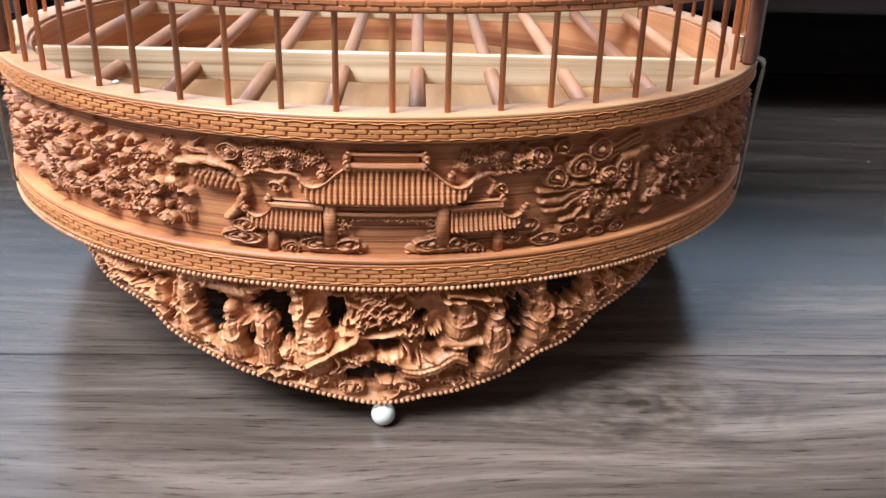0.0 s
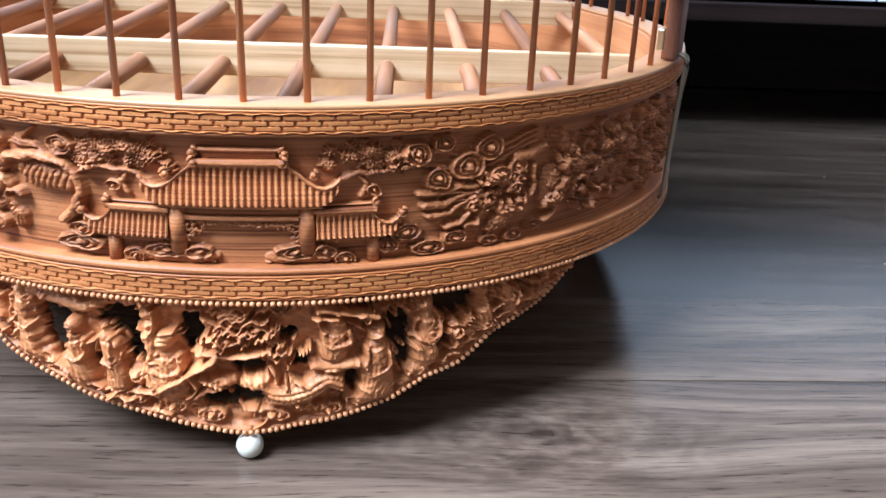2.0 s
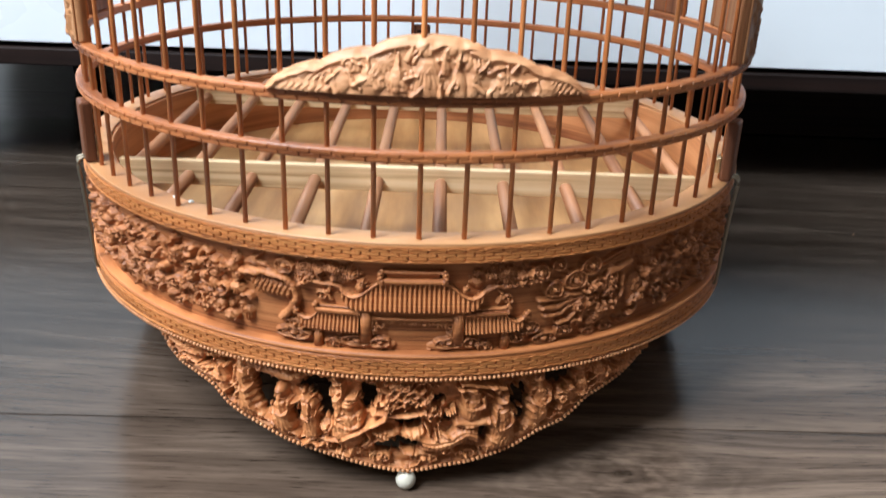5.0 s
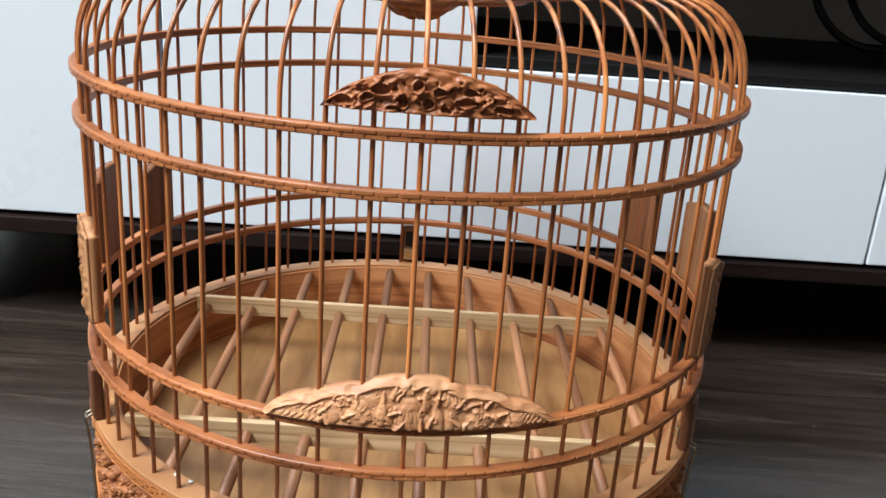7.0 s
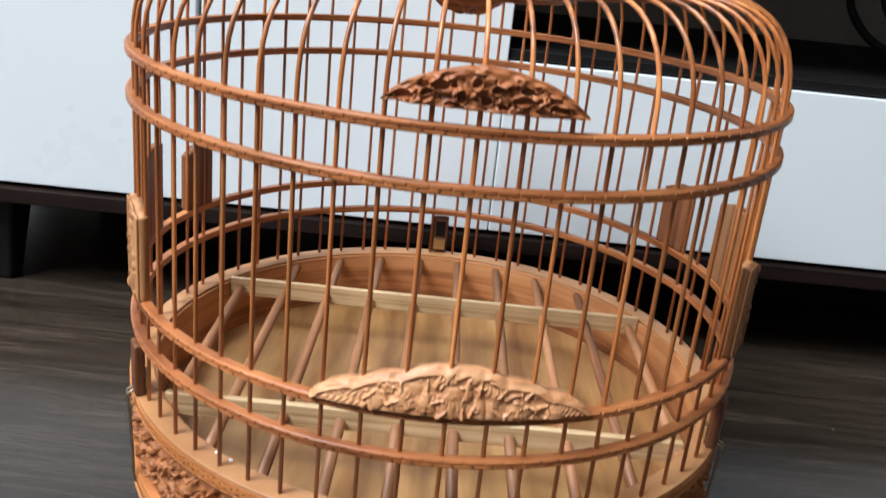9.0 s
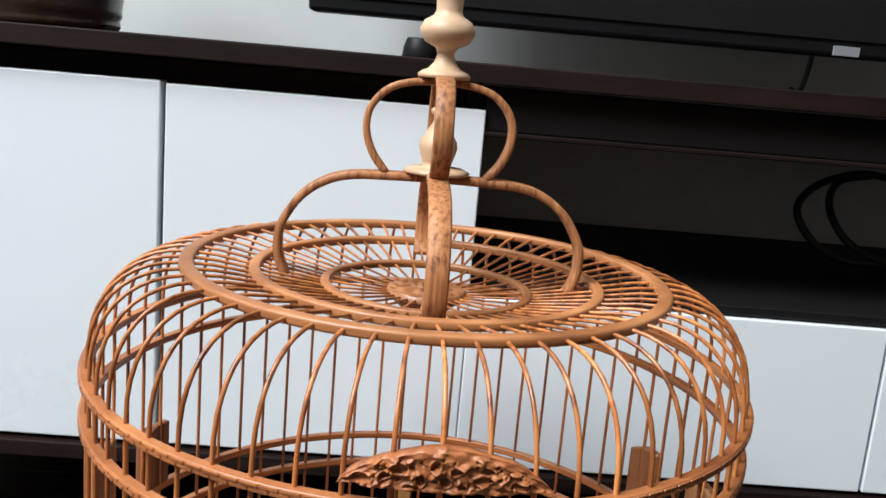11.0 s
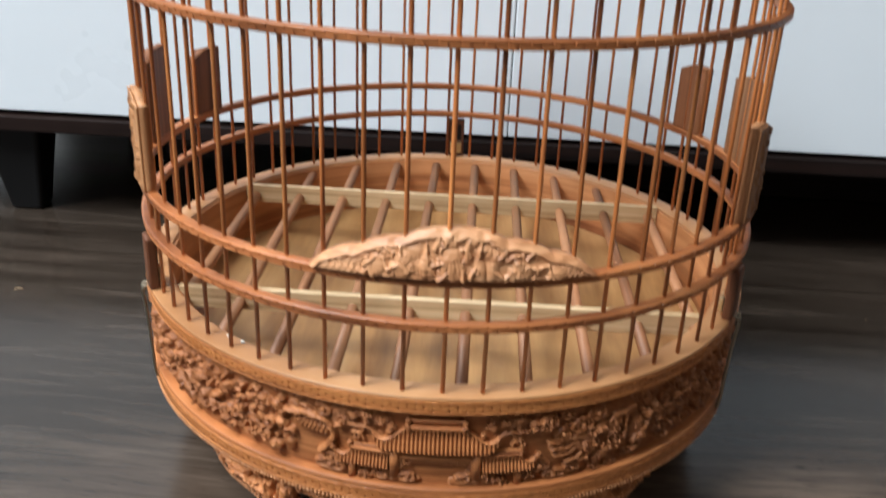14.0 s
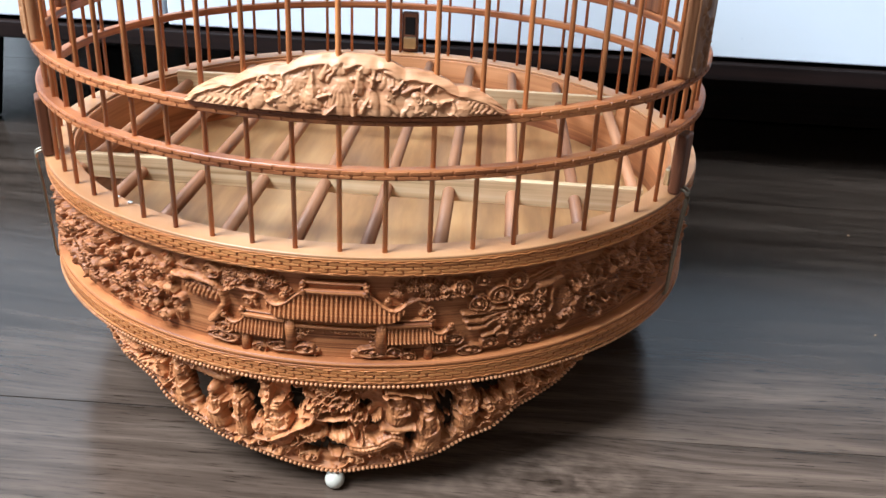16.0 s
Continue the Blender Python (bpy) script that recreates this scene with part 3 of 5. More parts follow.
for ctrl in (((0.09, 0.05, 0.088), (0.035, 0.03, 0.094), (-0.024, 0.0, 0.082), (-0.053, -0.02, 0.056), (-0.036, -0.03, 0.024), (0.0, -0.03, 0.006), (0.06, -0.025, 0.0042), (0.12, 0.0, 0.0042)),
             ((0.06, 0.05, 0.092), (0.012, 0.03, 0.084), (-0.010, 0.0, 0.060), (0.003, -0.02, 0.028), (0.035, -0.03, 0.010), (0.08, -0.025, 0.003), (0.13, 0.02, 0.003))):
    v, f = tube(spline(ctrl, 8), 0.0042, 8)
    put("cable_loop", mesh_of("cable_loop", v, f, RUBBER), cable)

# ================= television, pot =================
tv = thing("television", "large black flat television fixed to the wall above the cabinet", "television", at=(0.42, 0.52, 0.4475))
part("frame", box_bm(-0.556, 0.36, -0.018, 0.028, 0.040, 0.60, 0.004), TVFRAME, tv)
part("screen", box_bm(-0.548, 0.352, -0.0205, -0.0170, 0.056, 0.592, 0.001), SCREEN, tv, "dark switched-off glass screen")
part("sticker", box_bm(-0.004, 0.024, -0.0215, -0.0185, 0.0405, 0.0505, 0.0004), SILVER, tv, "small silver sticker")
part("wall_mount", box_bm(-0.20, 0.02, 0.028, 0.180, 0.22, 0.44, 0.004), TVFRAME, tv, "black bracket fixing the television to the wall")
knob = thing("black_cup", "small black lacquered cup turned over on the cabinet top", "cup", at=(-0.0165, 0.42, 0.4475))
v, f = lathe([(0.0, 0.0), (0.0165, 0.0), (0.0170, 0.0015), (0.0160, 0.010), (0.0135, 0.0175), (0.0125, 0.0190), (0.0, 0.0195)], 32, False)
put("cup_body", mesh_of("cup_body", v, f, BLACKLEG), knob)
wire = thing("television_lead", "black lead hanging from the television to the cabinet top", "cable", at=(0.430, 0.60, 0.4475))
v, f = tube(spline(((0.012, 0.0, 0.10), (0.008, 0.0, 0.05), (0.0, 0.0, 0.0035), (-0.004, 0.02, 0.003)), 8), 0.0030, 8)
put("lead", mesh_of("lead", v, f, RUBBER), wire)

pot = thing("plant_pot", "dark brown glazed ceramic plant pot on the cabinet top", "pot", at=(-0.385, 0.43, 0.4475))
v, f = lathe([(0.0, 0.0), (0.074, 0.0), (0.077, 0.003), (0.0775, 0.007), (0.0765, 0.010), (0.0790, 0.014), (0.0785, 0.020), (0.0830, 0.05), (0.096, 0.12), (0.106, 0.16), (0.112, 0.163), (0.113, 0.172), (0.103, 0.174), (0.098, 0.15), (0.0, 0.145)], 48, False)
put("pot_body", mesh_of("pot_body", v, f, GLAZE), pot)
v, f = lathe([(0.0, 0.150), (0.05, 0.152), (0.0985, 0.151), (0.0985, 0.147)], 32, False)
put("soil", mesh_of("soil", v, f, SOIL), pot)

# ================= the bird cage =================
PHI = -87.8  # where the carved gate looks, in degrees
cage = thing("bird_cage", "round carved bamboo bird cage standing on three glass beads", "bird cage", at=(0, 0, 0))
rng = np.random.default_rng(5)
RP = 0.1660  # ground of the carved panel


def ring(name, r0, r1, z0, z1, b, material, label="", n=180, parent=None):
    v, f = lathe(round_profile(r0, r1, z0, z1, b), n)
    return put(name, mesh_of(name, v, f, material), parent or cage, label)


ring("rim_plate", 0.1580, 0.1703, 0.1176, 0.1190, 0.0005, RIMWOOD, "pale bamboo rim plate")
ring("upper_band", 0.1590, 0.1698, 0.1104, 0.1174, 0.0004, BANDWOOD, "carved fret band")
ring("upper_fillet", 0.1600, 0.1682, 0.1094, 0.1104, 0.0004, CARVED)
ring("lower_fillet", 0.1600, 0.1704, 0.0690, 0.0712, 0.0009, CARVED)
ring("lower_band", 0.1560, 0.1698, 0.0610, 0.0690, 0.0004, BANDWOOD, "carved fret band")
ring("inner_wall", 0.1565, 0.1592, 0.0620, 0.1175, 0.0005, INNERWOOD, "plain bamboo inner wall")


def brick(V, F, r, a, z, ha, hz, rise):
    """One long rounded brick standing proud of a band of radius r."""
    k = len(V)
    out = ((-1, -0.5), (-0.93, -1), (0.93, -1), (1, -0.5), (1, 0.5), (0.93, 1), (-0.93, 1), (-1, 0.5))
    for s, up in ((0.0, 0.0), (0.00022, rise)):
        for x, y in out:
            aa, zz = a + x * (ha - s / r), z + y * (hz - s * 0.8)
            V.append(((r + up) * math.cos(aa), (r + up) * math.sin(aa), zz))
    F.append(tuple(range(k + 8, k + 16)))
    F.extend((k + i, k + (i + 1) % 8, k + 8 + (i + 1) % 8, k + 8 + i) for i in range(8))


def fret(name, z0, z1, r, n=148):
    """Three rows of long rounded bricks in running bond between two borders of wavy leaves, proud of the band."""
    V, F = [], []
    hgt = z1 - z0
    da = 2 * math.pi / n

    def leaf(a, z, s):
        k = len(V)
        for i in range(7):
            t = i / 6
            aa = a + (t - 0.5) * da * 0.92
            zz = z + s * hgt * 0.034 * math.sin((t - 0.5) * math.pi * 1.15)
            w = hgt * 0.036 * (0.45 + math.sin(math.pi * t))
            for q, up in ((-1, 0), (0, 0.0010), (1, 0)):
                V.append(((r + up) * math.cos(aa), (r + up) * math.sin(aa), zz + q * w))
        for i in range(6):
            for q in (0, 1):
                b = k + i * 3 + q
                F.append((b, b + 3, b + 4, b + 1))

    for row in range(3):
        for i in range(n):
            brick(V, F, r, (i + 0.5 * (row % 2)) * da, z0 + hgt * (0.285 + 0.215 * row), da * 0.465, hgt * 0.091, 0.0008)
            if row < 2 and (i + row) % 2:  # the short link to the row above
                brick(V, F, r, (i + 0.5 * (row % 2) + 0.3) * da, z0 + hgt * (0.392 + 0.215 * row), da * 0.075, hgt * 0.085, 0.00078)
    for zc in (0.118, 0.882):
        for i in range(2 * n):
            leaf((i + 0.3) * da * 0.5, z0 + hgt * zc, 1 if i % 2 else -1)
    for zc in (0.012, 0.988):
        ring("fillet", r - 0.0006, r + 0.0007, z0 + hgt * zc - 0.00028, z0 + hgt * zc + 0.00028, 0.0002, BANDWOOD)
    return put(name, mesh_of(name, V, F, BANDWOOD, False), cage, "rows of small interlocked bricks in relief", kind="stuff")


fret("fret_relief", 0.1106, 0.1175, 0.1697)
fret("fret_relief", 0.0614, 0.0686, 0.1697)


# ---- carved panel round the drum
def deg_u(d, R=RP):
    return radians(d) * R


def carve_panel(rel):
    rg = np.random.default_rng(11)
    P = lambda d, z: (deg_u(d), z)
    rel.warp(rg, 0.00030, 0.0034)
    rel.warp(rg, 0.00007, 0.0011)
    TREES = (-99.4, -76.2)
    crowds = ((-150, -111.5, 3), (-55, -26, 4), (-26, 87, 6), (95, 206, 7))
    lumps = []
    # ---- broad forms
    for c in TREES:
        s = 1 if c < PHI else -1
        for dd, z, w, h in ((-3.4, 0.1010, 0.0030, 0.0022), (-1.5, 0.1036, 0.0032, 0.0028), (0.7, 0.1052, 0.0036, 0.0031), (2.9, 0.1030, 0.0034, 0.0024), (4.4, 0.1008, 0.0026, 0.0020)):
            rel.dome(*P(c + dd, z), w * 0.8, 0.0018, h * 0.5, 0, 0.4)
        rel.stroke([P(c + 4.0 * s, 0.0905), P(c + 2.6 * s, 0.0958), P(c + 0.4 * s, 0.0985), P(c - 3.4 * s, 0.0988), P(c - 4.2 * s, 0.0975)], 0.0011, 0.0022, 0.0007, 0.4)
        rel.stroke([P(c + 0.4 * s, 0.0985), P(c - 0.4 * s, 0.0950), P(c + 0.2 * s, 0.0918)], 0.0008, 0.0018, None, 0.4)
        rel.rings(*P(c - 1.0 * s, 0.0935), 0.0024, 0.0018, 0.0022, 1)
    # flat clouds at the feet of the gate
    for c, a in ((-94.6, 0.0122), (-82.2, 0.0112)):
        rel.dome(*P(c, 0.0734), a, 0.0026, 0.0018, 0, 0.22)
        rel.rings(*P(c - 0.9, 0.0750), a * 0.56, 0.0024, 0.0027, 2)
        rel.rings(*P(c + 2.2, 0.0750), a * 0.34, 0.0022, 0.0027, 1)
        for k in range(7):
            rel.dome(*P(c - 3.4 + 1.15 * k, 0.0716), 0.0011, 0.0008, 0.0016, 0, 0.4)
    for c, z, a in ((-104.6, 0.0755, 0.0085), (-104.3, 0.0797, 0.0046), (-71.8, 0.0797, 0.0052), (-73.6, 0.0762, 0.0040), (-69.3, 0.0740, 0.0064), (-66.2, 0.0765, 0.0046), (-99.0, 0.0732, 0.0034), (-78.0, 0.0725, 0.0036)):
        rel.rings(*P(c, z), a, 0.0026, 0.0027, 2)
    # concentric clouds
    for d, z, r in ((-65.1, 0.0985, 0.0052), (-70.8, 0.1036, 0.0042), (-62.7, 0.1036, 0.0046), (-68.0, 0.1064, 0.0030), (-68.4, 0.0953, 0.0040), (-61.2, 0.0946, 0.0034), (-59.2, 0.0968, 0.0030)):
        rel.rings(*P(d, z), r * 1.15, r * 0.92, 0.0034, 2)
    for z, q in ((0.1002, 0.0), (0.1014, 0.4), (0.0972, 0.8)):
        t = np.linspace(0, 1, 14)
        rel.stroke([P(-73.5 + 17 * x, z + 0.0022 * math.sin(7 * x + q) + 0.004 * x) for x in t], 0.0007, 0.0020, None, 0.4)
    # a mane of broad wavy locks
    for tip, base, w in (((-70.4, 0.0912), (-64.0, 0.0918), 0.0018), ((-69.9, 0.0872), (-63.6, 0.0898), 0.0021), ((-69.2, 0.0840), (-63.2, 0.0882), 0.0020), ((-67.4, 0.0800), (-62.6, 0.0868), 0.0019), ((-65.0, 0.0793), (-61.8, 0.0860), 0.0016)):
        (d1, z1), (d0, z0) = tip, base
        rel.stroke([P(d0, z0), P(d0 + (d1 - d0) * 0.3, z0 + (z1 - z0) * 0.25 + 0.0009), P(d0 + (d1 - d0) * 0.65, z0 + (z1 - z0) * 0.75 - 0.0010), P(d1, z1)], w * 0.55, 0.0030, w * 0.62, 0.4)
        rel.stroke([P(d0, z0 - 0.0016), P(d0 + (d1 - d0) * 0.4, z0 + (z1 - z0) * 0.3 - 0.0010), P(d0 + (d1 - d0) * 0.75, z0 + (z1 - z0) * 0.8 - 0.0016)], w * 0.3, 0.0028, w * 0.2, 0.4)
        rel.dome(*P(d1, z1), w * 0.62, w * 0.55, 0.0031, 0, 0.4)
    for k in range(26):
        rel.curl(rg, *P(rg.uniform(-65, -58), rg.uniform(0.083, 0.0955)), rg.uniform(0.0014, 0.0028), rg.uniform(0.0008, 0.0012), rg.uniform(0.0026, 0.0042))
    rel.dome(*P(-60.2, 0.0805), 0.0085, 0.0030, 0.0028, 0.5, 0.35)
    body = [P(-63.6, 0.0775), P(-61.5, 0.0790), P(-59.5, 0.0808), P(-57.6, 0.0835)]
    for d, z in ((-62.2, 0.0735), (-59.0, 0.0738), (-56.2, 0.0760)):
        rel.rings(*P(d, z), 0.0036, 0.0020, 0.0024, 1)
    rel.stroke([P(-59.0, 0.0990), P(-57.2, 0.1000), P(-55.6, 0.1015)], 0.0022, 0.0036, 0.0014, 0.35)
    rel.stroke([P(-56.8, 0.0960), P(-56.6, 0.0900), P(-57.4, 0.0850)], 0.0014, 0.0034, 0.0010, 0.35)
    rel.dome(*P(-54.0, 0.0872), 0.0052, 0.0078, 0.0026, 0.15, 0.22)
    # a bird: ribbed wing, feathered back, long neck
    rel.dome(*P(-107.6, 0.0945), 0.0098, 0.0036, 0.0026, -0.22, 0.3)
    rel.stroke([P(-112.2, 0.0985), P(-109.0, 0.1004), P(-106.0, 0.0998), P(-104.3, 0.0965), P(-103.9, 0.0905), P(-105.0, 0.0848), P(-106.2, 0.0822)], 0.0016, 0.0036, 0.0015, 0.35)
    rel.dome(*P(-106.0, 0.0822), 0.0024, 0.0015, 0.0038, 0.4, 0.4)
    rel.rings(*P(-105.6, 0.1046), 0.0040, 0.0032, 0.0032, 2)
    for k in range(6):
        rel.stroke([P(-107.0, 0.1012), P(-109.0 - 0.3 * k, 0.1030 + 0.0004 * k), P(-111.5 + 0.6 * k, 0.1030 + 0.0011 * k)], 0.0008, 0.0022, 0.0005)
    for d0, d1, seed in crowds:
        r2 = np.random.default_rng(seed)
        n = int(abs(d1 - d0) * 2.5)
        for _ in range(n):
            q = (*P(r2.uniform(d0, d1), r2.uniform(0.0765, 0.1045)), r2.uniform(0.0014, 0.0038), r2.uniform(0.0013, 0.0034), r2.uniform(0.0018, 0.0048))
            rel.dome(*q, r2.uniform(-0.6, 0.6), 0.32)
            lumps.append(q)
        for _ in range(int(n * 0.5)):
            rel.curl(r2, *P(r2.uniform(d0, d1), r2.uniform(0.077, 0.104)), r2.uniform(0.0026, 0.0050), r2.uniform(0.0009, 0.0014), r2.uniform(0.0022, 0.0042))
        for _ in range(int(n * 0.2)):
            rel.rings(*P(r2.uniform(d0, d1), r2.uniform(0.076, 0.105)), r2.uniform(0.0024, 0.0038), r2.uniform(0.0018, 0.0028), r2.uniform(0.0022, 0.0038), 2)
        for _ in range(int(n * 0.5)):
            rel.dent(*P(r2.uniform(d0, d1), r2.uniform(0.078, 0.104)), r2.uniform(0.0008, 0.0018), r2.uniform(0.0010, 0.0024), 0.0060)
    rel.H = np.maximum(rel.H, 0)
    # ---- second layer, on the broad forms
    rel.freeze()
    for c in TREES:
        for k in range(26):
            dd = rg.uniform(-4.6, 5.0)
            rel.tuft(rg, *P(c + dd, 0.1020 + 0.0028 * math.cos(dd / 3.4) + rg.uniform(-0.0034, 0.0024)), 0.0019, rg.uniform(0.0016, 0.0026), 3)
    for k in range(9):
        d = -110.6 + 0.68 * k
        rel.stroke([P(d + 0.5, 0.0975 - 0.0003 * k), P(d, 0.0950 - 0.0004 * k), P(d - 0.1, 0.0915 - 0.0002 * k)], 0.00075, 0.0006, None, 0.5)
    for k in range(4):
        rel.stroke([P(-111.5 + 0.4 * k, 0.0990 + 0.0003 * k), P(-108, 0.1001 + 0.0005 * k), P(-105.2, 0.0990 + 0.0003 * k)], 0.0004, 0.0006)
    rel.scales(body, 0.0034, 0.0007, 0.0018)
    for k in range(22):
        rel.curl(rg, *P(rg.uniform(-65, -57), rg.uniform(0.082, 0.097)), rg.uniform(0.0009, 0.0016), rg.uniform(0.0004, 0.0006), rg.uniform(0.0007, 0.0011))
    for q in lumps:
        x = rg.uniform()
        if x < 0.4:
            rel.pleats(rg, q[0], q[1], q[2], q[3], 0.0009, 5)
        elif x < 0.6:
            rel.scales([(q[0] - q[2] * 0.8, q[1] - q[3] * 0.3), (q[0] + q[2] * 0.8, q[1] + q[3] * 0.3)], q[3] * 0.8, 0.0007, 0.0017)
    for d0, d1, seed in crowds:
        r2 = np.random.default_rng(seed + 50)
        n = int(abs(d1 - d0) * 1.0)
        for _ in range(int(n * 0.9)):
            rel.tuft(r2, *P(r2.uniform(d0, d1), r2.uniform(0.077, 0.106)), r2.uniform(0.0014, 0.0022), r2.uniform(0.0009, 0.0014), 4)
        for _ in range(int(n * 1.6)):
            rel.curl(r2, *P(r2.uniform(d0, d1), r2.uniform(0.0755, 0.106)), r2.uniform(0.0010, 0.0024), r2.uniform(0.0004, 0.0007), r2.uniform(0.0008, 0.0013))
        for _ in range(int(n * 0.9)):
            rel.dome(*P(r2.uniform(d0, d1), r2.uniform(0.0755, 0.106)), r2.uniform(0.0008, 0.0016), r2.uniform(0.0007, 0.0012), r2.uniform(0.0008, 0.0014), r2.uniform(0, 3), 0.4)
    rel.H = np.maximum(rel.H, 0)
    rel.crisp(0.45, 3)
    rel.chisel(rg, 0.00012, 0.0013)
    rel.grain(rg, 0.00005, 0.0007)


A = np.radians(np.concatenate([np.linspace(-152, -26, 1720, endpoint=False), np.linspace(-26, 208, 820, endpoint=False)]))
zz = np.linspace(0.0708, 0.1098, 180)
Am, Vm = np.meshgrid(A, zz)
rel = Relief(Am * RP, Vm)
carve_panel(rel)
edge = np.clip(np.minimum(Vm - 0.0708, 0.1098 - Vm) / 0.0010, 0, 1)
put("carved_panel", sheet_mesh("carved_panel", wrap_sheet(Am, Vm, RP - 0.0006 + np.minimum(rel.H * 1.02, 0.0066) * edge), CARVED, closed=True), cage, "drum panel carved with trees, clouds and scrolls")


# ---- the gate in relief
def gate_roof(top, bottom, rise, pitch, first):
    """A ribbed roof on the drum: top and bottom outlines by degree, one rib every pitch degrees."""
    d0, d1 = top[0][0], top[-1][0]
    nu, nv = int((d1 - d0) / pitch * 9), 22
    D = np.linspace(d0, d1, nu)[None]
    T = np.interp(D[0], *zip(*top))[None]
    B = np.interp(D[0], *zip(*bottom))[None]
    f = np.linspace(0, 1, nv)[:, None]
    Z = B + (T - B) * f
    rib = np.clip(1 - (np.abs(((D - first) / pitch) % 1 - 0.5) / 0.36) ** 2, 0, 1) ** 0.5
    zmid = (Z - B.min()) / (T.max() - B.min())
    Rad = RP + rise + 0.0022 * (1 - zmid) ** 1.4 + 0.0010 * rib * np.clip((T - Z) / 0.0004, 0, 1)
    hip = np.clip(1 - (T - Z) / 0.0011, 0, 1) ** 0.4 * (D[0] * 0 + 1)[None]
    Rad = np.maximum(Rad, RP + rise + 0.0022 * (1 - zmid) ** 1.4 + 0.0016 * hip)
    An = np.radians(D) + 0 * Z
    return sheet_mesh("gate_roof", wrap_sheet(An, Z, Rad), CARVED, None, wrap_sheet(An, Z, RP - 0.001 + 0 * Z))


def arc_block(d0, d1, z0, z1, r0, r1, b=0.0004, n=12):
    """A bar bent round the drum."""
    prof = round_profile(r0, r1, z0, z1, b, 2)
    V, F, k = [], [], len(prof)
    for i in range(n + 1):
        a = radians(d0 + (d1 - d0) * i / n)
        V += [(r * math.cos(a), r * math.sin(a), z) for r, z in prof]
    for i in range(n):
        F += [(i * k + q, i * k + (q + 1) % k, (i + 1) * k + (q + 1) % k, (i + 1) * k + q) for q in range(k)]
    F += [tuple(range(k)), tuple(n * k + q for q in range(k))[::-1]]
    return V, [q[::-1] for q in F]


def post(d, z0, z1, w):
    """A half-round pillar on the drum."""
    a = radians(d)
    x, y = (RP + 0.0006) * math.cos(a), (RP + 0.0006) * math.sin(a)
    return tube(((x, y, z0), (x, y, z1)), w, 14)


GC = -88.1  # middle of the gate
mirror = lambda line: [(2 * GC - d, z) for d, z in line[::-1]]
main_r = [(GC, 0.1018), (-83.7, 0.1018), (-82.6, 0.0994), (-81.6, 0.0968), (-80.8, 0.0955), (-80.1, 0.0951), (-79.4, 0.0956), (-78.9, 0.0966), (-78.5, 0.0979)]
main_b = [(GC, 0.0900), (-80.6, 0.0901), (-79.8, 0.0906), (-79.2, 0.0920), (-78.8, 0.0942), (-78.5, 0.0972)]
side_r = [(-80.9, 0.0871), (-75.4, 0.0871), (-74.8, 0.0852), (-74.2, 0.0839), (-73.5, 0.0836), (-72.8, 0.0845), (-72.2, 0.0866)]
side_b = [(-80.9, 0.0798), (-73.6, 0.0799), (-73.0, 0.0812), (-72.5, 0.0834), (-72.2, 0.0858)]
put("gate_roof", gate_roof(mirror(main_r)[:-1] + main_r, mirror(main_b)[:-1] + main_b, 0.0016, 0.64, GC), cage, "ribbed main roof of the carved gate")
put("gate_roof", gate_roof(mirror(side_r), mirror(side_b), 0.0010, 0.56, -100.0), cage, "ribbed side roof of the carved gate")
put("gate_roof", gate_roof(side_r, side_b, 0.0010, 0.56, -80.0), cage, "ribbed side roof of the carved gate")
beams = [(-92.4, -83.8, 0.1018, 0.1034, 0.0038), (-91.6, -84.6, 0.1034, 0.1056, 0.0016), (-92.2, -84.0, 0.1056, 0.1066, 0.0030),
         (-95.9, -80.3, 0.0890, 0.0900, 0.0034), (-93.6, -82.6, 0.0864, 0.0890, 0.0010), (-93.6, -82.6, 0.0850, 0.0863, 0.0022),
         (-81.2, -75.0, 0.0872, 0.0888, 0.0032), (-80.9, -75.2, 0.0892, 0.0898, 0.0020), (-81.0, -74.0, 0.0788, 0.0797, 0.0024), (-80.2, -75.6, 0.0772, 0.0788, 0.0006)]
beams += [(2 * GC - b, 2 * GC - a, z0, z1, r) for a, b, z0, z1, r in beams[6:]]
for d0, d1, z0, z1, r in beams:
    put("gate_beam", mesh_of("gate_beam", *arc_block(d0, d1, z0, z1, RP - 0.001, RP + r), CARVED), cage)
for d, z0, z1, w in ((-94.4, 0.0752, 0.0896, 0.0024), (-81.8, 0.0752, 0.0896, 0.0024), (-101.0, 0.0712, 0.0792, 0.0019), (-75.2, 0.0712, 0.0792, 0.0019)):
    put("gate_pillar", mesh_of("gate_pillar", *post(d, z0, z1, w), CARVED), cage)


def curl_tube(d, z, r, w, a0, sweep, lift):
    """A small scroll lying on the drum."""
    pts = []
    for t in np.linspace(0, 1, 10):
        rr = r * (1 - 0.62 * t)
        a = radians(d) + rr * math.cos(a0 + sweep * t) / RP
        pts.append(((RP + lift) * math.cos(a), (RP + lift) * math.sin(a), z + rr * math.sin(a0 + sweep * t)))
    return tube(pts, [w * (1 - 0.35 * k / 9) for k in range(10)], 6)


